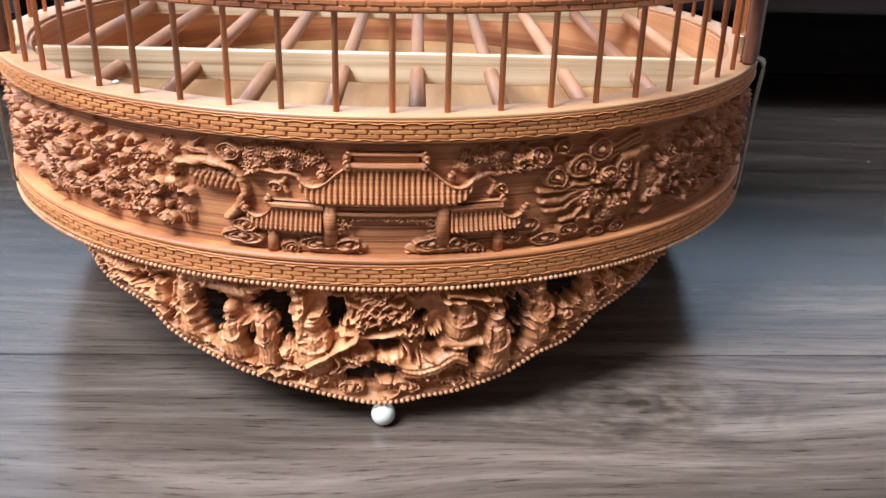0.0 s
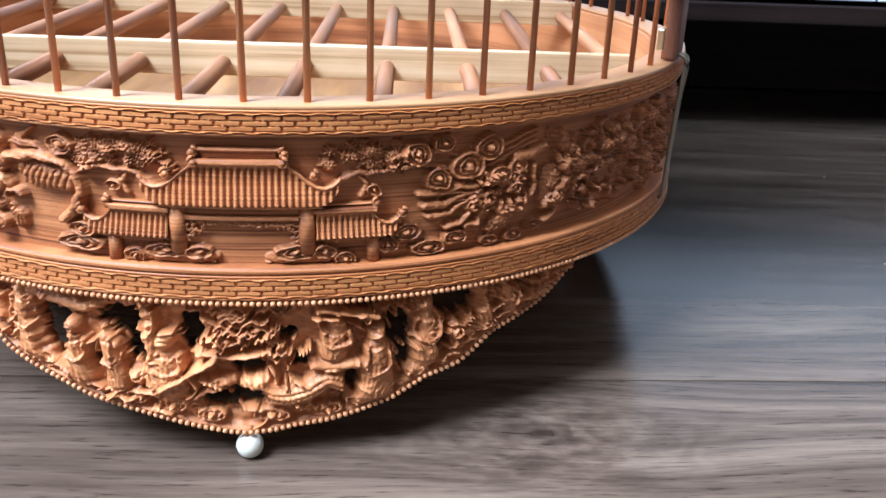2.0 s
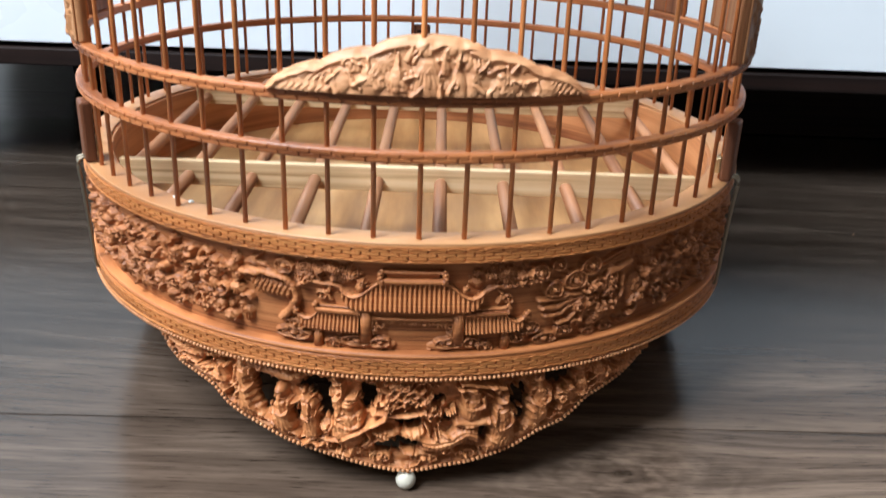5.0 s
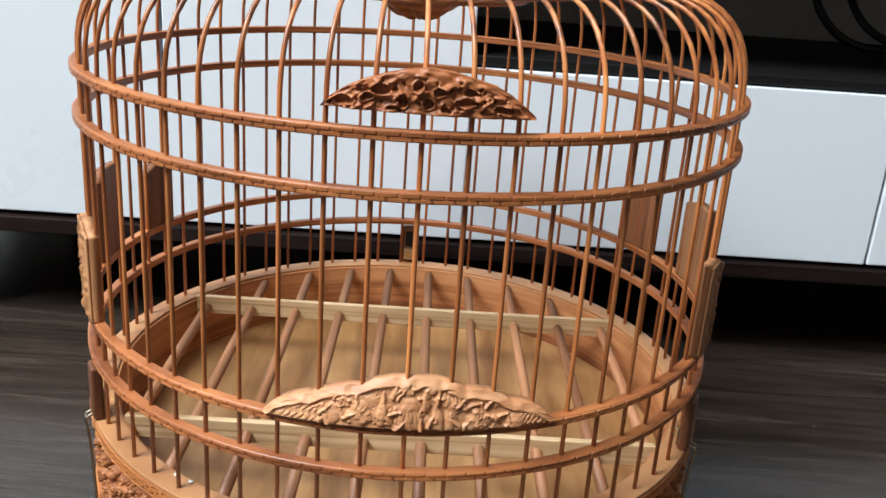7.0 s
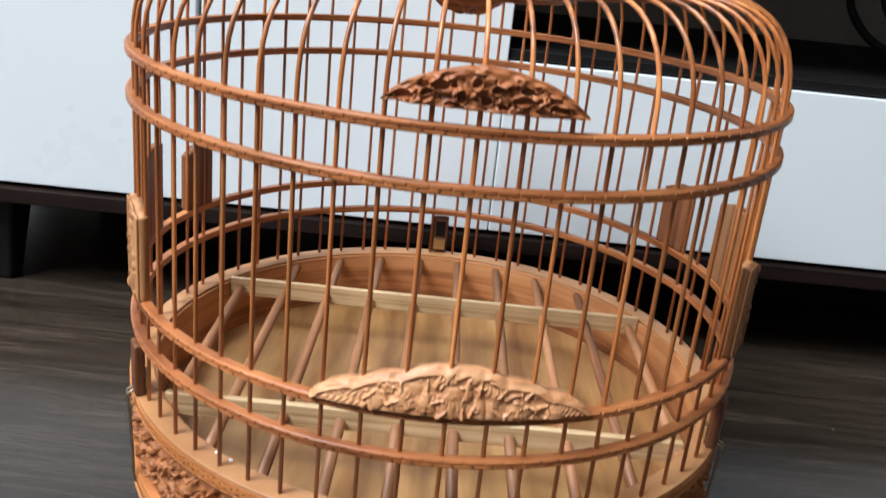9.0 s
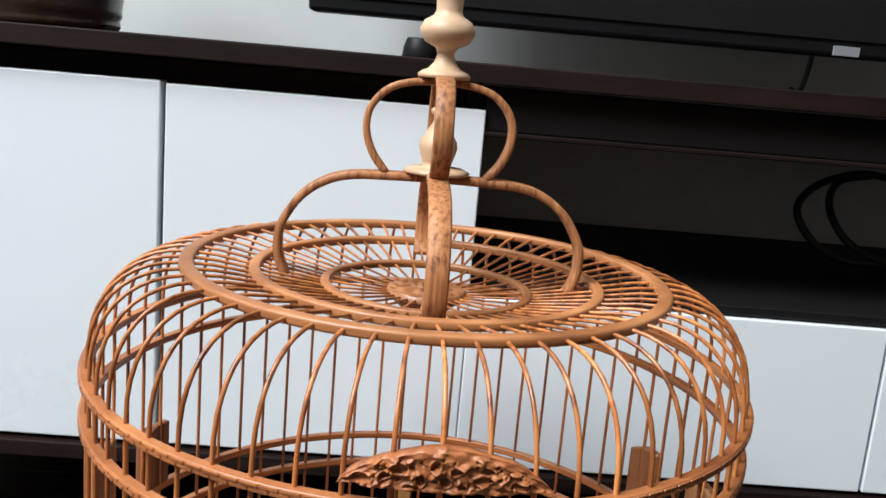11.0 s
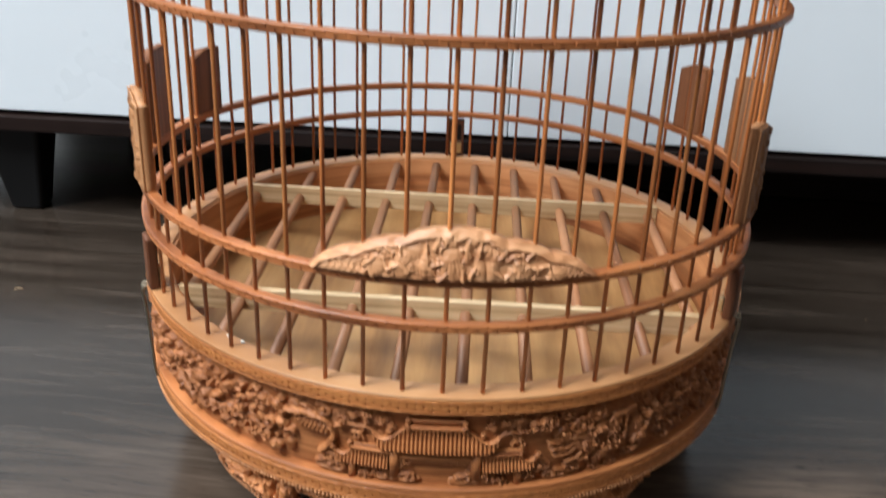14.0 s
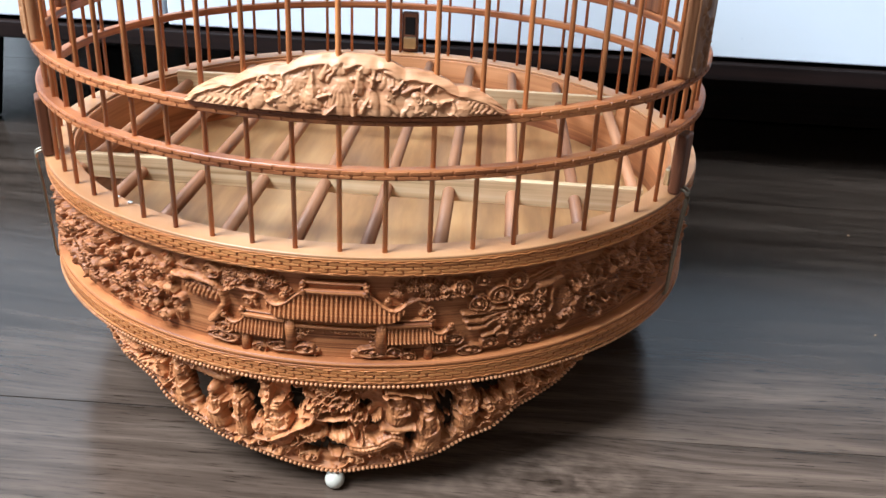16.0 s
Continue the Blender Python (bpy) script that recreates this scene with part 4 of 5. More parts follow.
for d, z, s, lift in ((-92.4, 0.1052, -1, 0.0026), (-83.8, 0.1052, 1, 0.0026), (-92.2, 0.1026, 1, 0.0038), (-84.0, 0.1026, -1, 0.0038), (-95.1, 0.0985, 1, 0.0022), (-81.1, 0.0985, -1, 0.0022), (-101.3, 0.0896, -1, 0.0024), (-74.9, 0.0896, 1, 0.0024), (-72.3, 0.0862, -1, 0.0026), (-103.9, 0.0862, 1, 0.0026)):
    v, f = join([curl_tube(d, z, 0.0017, 0.0006, radians(90), s * 5.6, lift), tube([((RP + lift - 0.002) * math.cos(radians(d)), (RP + lift - 0.002) * math.sin(radians(d)), z), ((RP + lift + 0.0004) * math.cos(radians(d)), (RP + lift + 0.0004) * math.sin(radians(d)), z)], 0.0010, 8)])
    put("ridge_scroll", mesh_of("ridge_scroll", v, f, CARVED), cage)

pieces = []
for d in np.arange(-93.2, -82.8, 0.52):
    e = abs(d - GC) / 5.3
    for k in range(1 + int(e ** 4 * 4.2)):
        pieces.append(curl_tube(d + rng.uniform(-0.1, 0.1), 0.0841 - 0.0017 * k, 0.0013, 0.00046, rng.uniform(0, 6.28), 4.6, 0.0010))
put("gate_fretwork", mesh_of("gate_fretwork", *join(pieces), CARVED), cage, "pierced scroll bracket under the gate beam")

# ---- pierced aprons with beaded edges, one over each foot
FEET = (-88.5, 31.5, 151.5)
RA = 0.1668
EDGE_D = (-41.2, -38.7, -36.7, -31.7, -29.9, -27.5, -25.0, -19.6, -17.4, -12.3, -5.4, -1.9, 0.0, 2.9, 5.0, 8.5, 12.0, 15.7, 19.4, 23.4, 25.4, 27.5, 32.1, 34.6, 37.1, 39.2, 40.8)
EDGE_Z = (0.0575, 0.0497, 0.0459, 0.0423, 0.0402, 0.0339, 0.0306, 0.0252, 0.0229, 0.0198, 0.0155, 0.0137, 0.0133, 0.0143, 0.0159, 0.0171, 0.0195, 0.0228, 0.0284, 0.0313, 0.0351, 0.0400, 0.0444, 0.0472, 0.0517, 0.0564, 0.0590)


def apron_edge(d):
    return float(np.interp(d, EDGE_D, EDGE_Z))


# draped lumps: a line of (degree, height) from the top down, half widths at top and foot, folds
DRAPES = ((((-24.5, 0.0535), (-24.6, 0.0450), (-24.0, 0.0352)), 0.0036, 0.0066, 8), (((-18.6, 0.0425), (-18.8, 0.0360), (-18.4, 0.0295)), 0.0038, 0.0058, 7), (((-14.9, 0.0440), (-14.2, 0.0360), (-14.0, 0.0280)), 0.0024, 0.0042, 5),
          (((-10.2, 0.0545), (-10.0, 0.0480), (-9.9, 0.0410)), 0.0028, 0.0038, 5), (((-8.4, 0.0400), (-8.4, 0.0350), (-8.6, 0.0292)), 0.0050, 0.0076, 8), (((9.6, 0.0482), (9.3, 0.0440), (9.1, 0.0400)), 0.0040, 0.0052, 7),
          (((13.9, 0.0420), (13.9, 0.0340), (13.2, 0.0250)), 0.0036, 0.0084, 9), (((19.5, 0.0500), (20.0, 0.0440), (19.6, 0.0355)), 0.0040, 0.0050, 7), (((22.9, 0.0440), (22.6, 0.0395)), 0.0022, 0.0034, 4),
          (((25.8, 0.0582), (26.2, 0.0520), (26.8, 0.0455)), 0.0013, 0.0036, 4), (((29.2, 0.0550), (29.9, 0.0480)), 0.0022, 0.0036, 4), (((-29.0, 0.0520), (-28.2, 0.0450)), 0.0020, 0.0034, 4))
KNOBS = ((-24.5, 0.0572, 0.0030, 0.0028), (-18.5, 0.0468, 0.0032, 0.0032), (-14.7, 0.0472, 0.0022, 0.0022), (-10.1, 0.0577, 0.0027, 0.0022), (-8.35, 0.0446, 0.0033, 0.0042), (9.4, 0.0516, 0.0027, 0.0025), (13.9, 0.0468, 0.0032, 0.0038), (19.2, 0.0552, 0.0034, 0.0036), (22.8, 0.0464, 0.0018, 0.0018), (29.0, 0.0577, 0.0020, 0.0018))
HOLES = ((-34.5, 0.0572, 1.2, 0.0018), (-30.6, 0.0512, 1.4, 0.0022), (-21.2, 0.0405, 1.7, 0.0054), (-21.8, 0.0478, 1.6, 0.0032), (-13.2, 0.0508, 2.5, 0.0040), (-11.6, 0.0405, 1.1, 0.0046), (-5.7, 0.0478, 1.0, 0.0052), (0.5, 0.0364, 1.6, 0.0024), (-2.2, 0.0246, 2.2, 0.0024), (0.8, 0.0262, 1.2, 0.0026),
         (5.7, 0.0378, 0.8, 0.0020), (16.6, 0.0459, 1.3, 0.0054), (23.2, 0.0525, 2.6, 0.0036), (21.8, 0.0396, 0.9, 0.0020), (30.9, 0.0580, 1.5, 0.0014), (-16.4, 0.0360, 0.7, 0.0034), (11.2, 0.0300, 0.7, 0.0032), (17.2, 0.0365, 0.7, 0.0034), (12.2, 0.0565, 1.4, 0.0014), (-27.0, 0.0395, 0.7, 0.0024), (4.4, 0.0470, 0.8, 0.0016))


def carve_apron(rel, rg):
    """Heights of the forms in front, then of the deeper filling between them."""
    P = lambda d, z: (radians(d) * RA, z)
    rnd = lambda: (lambda d: (d, rg.uniform(min(apron_edge(d) + 0.002, 0.058), 0.0585)))(rg.uniform(-40, 40))
    rel.warp(rg, 0.00016, 0.0042)
    lines = []
    for line, w0, w1, folds in DRAPES:
        q = spline2(P, line)
        rel.stroke(q, w0, 0.0062, w1, 0.42)
        lines.append(q)
        for s in (-1, 1):  # sleeves folded across the front
            (d0, z0), (d1, z1) = line[0], line[-1]
            e = math.degrees(w0 / RA) * 0.95 * s
            rel.stroke(spline2(P, ((d0 + e, z0), (d0 + e * 1.05, z0 * 0.6 + z1 * 0.4), (d1 - e * 0.1, z0 * 0.42 + z1 * 0.58))), w0 * 0.30, 0.0068, w0 * 0.24, 0.5)
    for d, z, a, b in KNOBS:
        rel.dome(*P(d, z), a, b, 0.0074, 0, 0.5)
    # a broad smooth leaf and twigs
    rel.stroke(spline2(P, ((-23.2, 0.0566), (-20.0, 0.0546), (-17.0, 0.0534), (-13.5, 0.0548), (-11.6, 0.0574))), 0.0027, 0.0056, 0.0020, 0.25)
    for ctrl, w in ((((-38.5, 0.0560), (-34.6, 0.0530), (-30.4, 0.0548), (-26.6, 0.0580)), 0.0017), (((-37.0, 0.0510), (-33.0, 0.0480), (-30.0, 0.0488), (-27.4, 0.0525)), 0.0014), (((-33.5, 0.0478), (-31.0, 0.0455), (-28.6, 0.0440)), 0.0013),
                    (((31.2, 0.0572), (34.0, 0.0542), (36.6, 0.0562), (39.4, 0.0588)), 0.0014), (((30.6, 0.0500), (33.4, 0.0492), (36.4, 0.0534)), 0.0013), (((24.2, 0.0480), (24.8, 0.0440), (27.6, 0.0428)), 0.0012), (((-22.6, 0.0330), (-20.6, 0.0310), (-17.4, 0.0268)), 0.0012)):
        rel.stroke(spline2(P, ctrl), w, 0.0056, w * 0.6, 0.45)
    # a staff, a small lying beast, a long arm, two slabs
    rel.stroke([P(-8.9, 0.0286), P(-5.8, 0.0345), P(-3.0, 0.0401)], 0.0010, 0.0084, 0.0013, 0.4)
    rel.dome(*P(-2.5, 0.0318), 0.0052, 0.0026, 0.0058, 0.1, 0.45)
    rel.dome(*P(0.3, 0.0300), 0.0040, 0.0022, 0.0052, -0.4, 0.45)
    rel.stroke(spline2(P, ((-5.6, 0.0258), (-3.0, 0.0282), (-0.6, 0.0225), (1.0, 0.0218))), 0.0013, 0.0056, 0.0009, 0.45)
    rel.stroke(spline2(P, ((7.2, 0.0374), (9.8, 0.0366), (12.3, 0.0368))), 0.0022, 0.0072, 0.0024, 0.45)
    rel.stroke([P(7.6, 0.0564), P(10.8, 0.0547), P(13.9, 0.0527)], 0.0011, 0.0078, 0.0011, 0.25)
    rel.stroke([P(7.2, 0.0538), P(9.6, 0.0530)], 0.0009, 0.0076, 0.0009, 0.3)
    # a long-jawed head with brow, nose and wavy mane, and its scaled body
    rel.dome(*P(-4.7, 0.0446), 0.0022, 0.0015, 0.0066, 0.3, 0.5)
    rel.dome(*P(-1.8, 0.0456), 0.0026, 0.0017, 0.0062, -0.15, 0.5)
    for k in range(22):  # wavy locks round the jaws
        d, z = rg.uniform(-5.0, 4.5), rg.uniform(0.0412, 0.0490)
        L, q = rg.uniform(0.0026, 0.0052), rg.uniform(-0.6, 0.9)
        x, y = math.degrees(L * math.cos(q) / RA), L * math.sin(q)
        rel.stroke(spline2(P, ((d, z), (d + x * 0.35, z + y * 0.35 + 0.0007), (d + x * 0.7, z + y * 0.7 - 0.0006), (d + x, z + y + 0.0005))), rg.uniform(0.0006, 0.0009), rg.uniform(0.0054, 0.0078), 0.0003, 0.45)
    rel.stroke(spline2(P, ((-5.6, 0.0420), (-3.0, 0.0410), (-0.4, 0.0404), (1.6, 0.0412))), 0.0011, 0.0064, 0.0013, 0.45)
    for d, z in ((-2.6, 0.0472), (-0.4, 0.0468)):
        rel.dome(*P(d, z), 0.0011, 0.0011, 0.0078, 0, 0.5)
    for k in range(20):
        d, z = -3.4 + 6.2 * rg.uniform(), 0.0484 + 0.0088 * (k / 19)
        L, q = rg.uniform(0.0050, 0.0090), rg.uniform(-0.25, 0.30)
        x, y = math.degrees(L * math.cos(q) / RA), L * math.sin(q)
        rel.stroke(spline2(P, ((d, z), (d + x * 0.35, z + y * 0.35 + 0.0010), (d + x * 0.7, z + y * 0.7 - 0.0009), (d + x, z + y + 0.0006))), rg.uniform(0.0008, 0.0012), rg.uniform(0.0048, 0.0072), 0.0004, 0.45)
    body = spline2(P, ((1.0, 0.0345), (1.5, 0.0295), (3.2, 0.0270), (6.2, 0.0280), (8.6, 0.0318), (10.2, 0.0300)))
    rel.stroke(body, 0.0046, 0.0064, 0.0036, 0.45)
    for k in range(8):  # a string of pearls
        rel.dome(*P(4.4 + 0.34 * k, 0.0372 + 0.0009 * k), 0.0007, 0.0007, 0.0076, 0, 0.5)
    rel.curl(rg, *P(3.4, 0.0420), 0.0030, 0.0010, 0.0060, 2.6, 5.0)
    # a bunch of leaves, boulders
    for k in range(14):
        q = rg.uniform(0, 3.1)
        d, z = 16.6 + rg.uniform(-2.0, 2.0), 0.0546 + rg.uniform(-0.0030, 0.0030)
        rel.dome(*P(d, z), 0.0016, 0.0008, rg.uniform(0.0050, 0.0070), q, 0.5)
    for d, z, a, b in ((18.5, 0.0312, 0.0048, 0.0030), (17.2, 0.0272, 0.0040, 0.0022), (-11.8, 0.0310, 0.0032, 0.0040), (-20.6, 0.0350, 0.0022, 0.0030), (16.2, 0.0400, 0.0018, 0.0036), (25.0, 0.0415, 0.0030, 0.0024), (-26.6, 0.0420, 0.0024, 0.0036)):
        rel.dome(*P(d, z), a, b, 0.0050, rg.uniform(-0.3, 0.3), 0.45)
    # flat clouds along the hem
    for d, z, a in ((2.5, 0.0197, 0.0062), (5.4, 0.0236, 0.0046), (8.6, 0.0208, 0.0050), (-3.9, 0.0193, 0.0050), (11.8, 0.0234, 0.0042), (-8.0, 0.0222, 0.0050), (-12.3, 0.0236, 0.0046)):
        rel.rings(*P(d, z), a, min(a * 0.5, 0.0024), 0.0050, 2 if a > 0.0045 else 1)
    for d in np.arange(-38, 39, 2.1):  # low scrolls along the rest of the hem
        if abs(d) > 13:
            z = apron_edge(d) + 0.0032
            rel.stroke(spline2(P, ((d - 1.3, z - 0.0004), (d, z + 0.0012), (d + 1.2, z), (d + 0.6, z - 0.0008))), 0.0008, rg.uniform(0.0040, 0.0056), 0.0006, 0.5)
    # small limbs, leaves and scrolls crossing the larger forms
    for _ in range(105):
        d, z = rnd()
        q, L = rg.uniform(0, 3.14), rg.uniform(0.0016, 0.0038)
        x, y = math.degrees(L * math.cos(q) / RA), L * math.sin(q)
        rel.stroke(spline2(P, ((d - x, z - y), (d + 0.3 * y * 340, z), (d + x, z + y))), rg.uniform(0.0005, 0.0009), rg.uniform(0.0050, 0.0076), 0.0004, 0.45)
    front = rel.H.copy()
    for _ in range(120):
        d, z = rnd()
        if rg.uniform() < 0.5:
            rel.dome(*P(d, z), rg.uniform(0.0016, 0.0034), rg.uniform(0.0014, 0.0026), rg.uniform(0.0006, 0.0020), rg.uniform(0, 3), 0.5)
        else:
            rel.curl(rg, *P(d, z), rg.uniform(0.0022, 0.0042), rg.uniform(0.0008, 0.0013), rg.uniform(0.0010, 0.0026))
    rel.freeze()
    # ---- fine cutting
    for (line, w0, w1, folds), q in zip(DRAPES, lines):
        q = np.array(q)
        f = np.linspace(0, 1, len(q))[:, None]
        for i in range(folds):
            side = (2 * (i + 0.5) / folds - 1) * 0.86
            off = side * (w0 + (w1 - w0) * f) + 0.0005 * np.sin(f * 7 + i)
            rel.stroke(np.concatenate([q[:, :1] + off, q[:, 1:]], 1)[1:], 0.00042 + 0.05 * w1, rg.uniform(0.0007, 0.0012), 0.0005 + 0.07 * w1, 0.5)
        (d0, z0), (d1, z1) = line[0], line[-1]
        e = math.degrees(w0 / RA)
        rel.stroke([P(d0 - 0.8 * e, z0 + 0.0004), P(d0, z0 * 0.7 + z1 * 0.3), P(d0 + 0.8 * e, z0 + 0.0004)], 0.0005, 0.0010)
        rel.stroke([P(d0 - e, z0 * 0.45 + z1 * 0.55), P(d0, z0 * 0.38 + z1 * 0.62), P(d0 + e, z0 * 0.45 + z1 * 0.55)], 0.0006, 0.0010)
    for d, z, a, b in KNOBS:
        for k in range(3):
            y = z + b * (0.05 + 0.32 * k)
            rel.stroke([P(d - math.degrees(a * 0.7 / RA), y - 0.0003), P(d, y + 0.0002), P(d + math.degrees(a * 0.7 / RA), y - 0.0003)], 0.00045, 0.0006)
    rel.scales(body, 0.0048, 0.0015, 0.0027)
    for k in range(12):  # ribs of the leaf
        d = -22.4 + 0.9 * k
        rel.stroke([P(d, 0.0572 - 0.0003 * k if k < 6 else 0.0552 + 0.0003 * (k - 6)), P(d + 0.8, 0.0530)], 0.0003, 0.0004)
    for k in range(7):  # fur of the beast
        rel.stroke([P(-4.4 + 0.62 * k, 0.0336), P(-4.1 + 0.62 * k, 0.0318), P(-4.3 + 0.62 * k, 0.0300)], 0.0005, 0.0007)
    for _ in range(620):
        d, z = rnd()
        x = rg.uniform()
        if x < 0.5:
            rel.curl(rg, *P(d, z), rg.uniform(0.0009, 0.0020), rg.uniform(0.0004, 0.0006), rg.uniform(0.0007, 0.0014))
        elif x < 0.8:
            rel.stroke([P(d, z), P(d + rg.uniform(-0.7, 0.7), z - 0.0014), P(d + rg.uniform(-1.2, 1.2), z - 0.0030)], 0.0005, rg.uniform(0.0007, 0.0012))
        else:
            rel.dome(*P(d, z), rg.uniform(0.0007, 0.0014), rg.uniform(0.0006, 0.0010), rg.uniform(0.0008, 0.0014), rg.uniform(0, 3), 0.5)
    return front


def spline2(P, ctrl):
    return [P(p.x, p.y) for p in spline([(d, z, 0) for d, z in ctrl], 5)]


def apron(d0, step, seed):
    rg = np.random.default_rng(seed)
    nu = int(radians(81) * RA / step)
    D = np.linspace(-40.5, 40.5, nu)
    nv = int(0.046 / step)
    E = np.array([apron_edge(d) for d in D])
    f = np.linspace(0, 1, nv)[:, None]
    V = E[None] * (1 - f) + 0.0606 * f
    U = np.repeat(np.radians(D)[None] * RA, nv, 0)
    rel = Relief(U, V)
    front = carve_apron(rel, rg)
    rel.crisp(0.45, 4)
    rel.chisel(rg, 0.00012, 0.0015)
    rel.blur(1)
    Dm = np.repeat(D[None], nv, 0)
    wob = 0.25 * np.sin(U * 1400 + V * 900) + 0.2 * np.sin(V * 1700 - U * 700)
    reach = np.full(V.shape, 9.0)
    for hd, hz, a, b in HOLES:
        reach = np.minimum(reach, ((Dm - hd) / (1.1 * a)) ** 2 + ((V - hz) / (1.25 * b)) ** 2 - wob)
    open_ = ((front < 0.0010) & (reach < 1.35)) | (reach < 0.70)
    open_ &= (V > E[None] + 0.0020) & (V < 0.0592)
    c = open_[:-1, :-1] | open_[1:, 1:]
    An = np.radians(Dm + d0)
    H = np.clip(np.maximum(rel.H, 0.0010 + 0.0006 * rel.field(rg, 0.0024)), 0.0, 0.0088)
    H *= 0.40 + 0.60 * np.clip((reach - 0.6) / 1.3, 0, 1)  # the forms slope down into the piercings
    near = np.clip(np.minimum((V - E[None] - 0.0006) / 0.0020, (0.0608 - V) / 0.0010), 0, 1)
    base = RA - 0.0050
    return sheet_mesh("apron", wrap_sheet(An, V, base + 0.0040 * (1 - near) + H * near), APRON, ~c, wrap_sheet(An, V, base - 0.0012 + 0 * V))


for k, d0 in enumerate(FEET):
    put("apron", apron(d0, 0.00030 if k == 0 else 0.0009, 31), cage, "pierced apron carved with draped lumps, scrolls and scales")
    a = radians(d0)
    bm = bmesh.new()
    bmesh.ops.create_icosphere(bm, subdivisions=4, radius=0.0043)
    part("foot_bead", bm, PEARL, cage, "white glass bead foot", Matrix.Translation((0.1656 * math.cos(a), 0.1656 * math.sin(a), FZ + 0.0043)), True)
    v, f = tube(((0.1650 * math.cos(a), 0.1650 * math.sin(a), FZ + 0.0078), (0.1650 * math.cos(a), 0.1650 * math.sin(a), FZ + 0.0108)), 0.0012, 8)
    put("foot_pin", mesh_of("foot_pin", v, f, APRON), cage)


# ---- hoops, bars, top
RB = 0.1655
HOOPS = (0.1516, 0.1724, 0.2679, 0.2901)


def hoop_mesh():
    v, f = lathe(round_profile(0.1640, 0.1690, -0.0021, 0.0021, 0.0007), 180)
    n, da = 128, 2 * math.pi / 128
    for i in range(n):  # two rows of linked long lozenges along the outer face
        for row, z in ((0, -0.00088), (1, 0.00088)):
            brick(v, f, 0.1688, (i + 0.5 * row) * da, z, da * 0.455, 0.00072, 0.0007)
        if i % 2:
            brick(v, f, 0.1688, (i + 0.28) * da, 0.0, da * 0.09, 0.0009, 0.00065)
    return mesh_of("hoop", v, f, HOOPWOOD, False)


HOOP = hoop_mesh()
for z in HOOPS:
    put("hoop", HOOP, cage, "bamboo hoop with linked scroll relief", Matrix.Translation((0, 0, z)))

ZT = 0.3394
path = [(RB, 0.1120), (RB, 0.20), (RB, 0.2700), (RB, 0.2930)]
for i in range(1, 11):
    a = radians(9 * i)
    path.append((0.1220 + (RB - 0.1220) * math.cos(a) ** 0.82, 0.2930 + (ZT - 0.2930) * math.sin(a) ** 0.84))
path += [(0.1090, 0.3384), (0.0900, 0.3350), (0.0700, 0.3316), (0.0520, 0.3286)]
long_path = path + [(0.0340, 0.3270), (0.0170, 0.3260)]
taper = lambda line: [0.00102 if r > 0.15 else 0.00062 + 0.00040 * max(0.0, r - 0.02) / 0.13 for r, z in line]
BAR = mesh_of("bar", *tube([(r, 0, z) for r, z in path], taper(path), 8, 1.0, (0, 1, 0)), BARWOOD)
BARL = mesh_of("bar", *tube([(r, 0, z) for r, z in long_path], taper(long_path), 8, 1.0, (0, 1, 0)), BARWOOD)
for k in range(60):
    put("bar", BARL if k % 2 else BAR, cage, "", Matrix.Rotation(radians(-87.5 + 6 * k), 4, "Z"))
ring("top_ring", 0.1180, 0.1252, 0.3366, 0.3415, 0.0014, TOPWOOD, "broad bamboo top ring")
ring("top_ring", 0.0858, 0.0916, 0.3328, 0.3374, 0.0012, TOPWOOD, "middle bamboo top ring", 120)
ring("top_ring", 0.0504, 0.0554, 0.3268, 0.3309, 0.0012, TOPWOOD, "small bamboo top ring", 96)
nvm, num = 26, 96
fd = np.linspace(0, 1, 40)[:, None]
td = np.linspace(0, 2 * math.pi, 120, endpoint=False)[None]
rd = 0.0215 * (1 - fd)
zd = 0.3282 + 0.0006 * np.cos(6 * td + 9 * fd) * np.sin(fd * math.pi) + 0.0005 * np.cos(11 * td - 14 * fd) * np.sin(fd * math.pi * 2) ** 2 - 0.0030 * np.clip(0.06 - fd, 0, 1) / 0.06
put("top_disc", sheet_mesh("top_disc", np.stack([rd * np.cos(td), rd * np.sin(td), zd], -1), TOPWOOD, None, np.stack([rd * np.cos(td), rd * np.sin(td), 0.3243 + 0 * zd], -1), closed=True), cage, "small carved disc at the crown")
fm = np.linspace(0, 1, nvm)[:, None]
tm = np.linspace(0, 2 * math.pi, num, endpoint=False)[None]
rm = 0.0215 * (1 - fm)
zm = 0.3243 - 0.0085 * np.sin(fm * math.pi / 2) - 0.0012 * np.cos(8 * tm) * np.sin(fm * math.pi) - 0.0008 * np.cos(13 * tm + fm * 9) * np.sin(fm * math.pi)
put("medallion", sheet_mesh("medallion", np.stack([rm * np.cos(tm), -rm * np.sin(tm), zm], -1), CARVED, closed=True), cage, "carved medallion hanging under the crown")


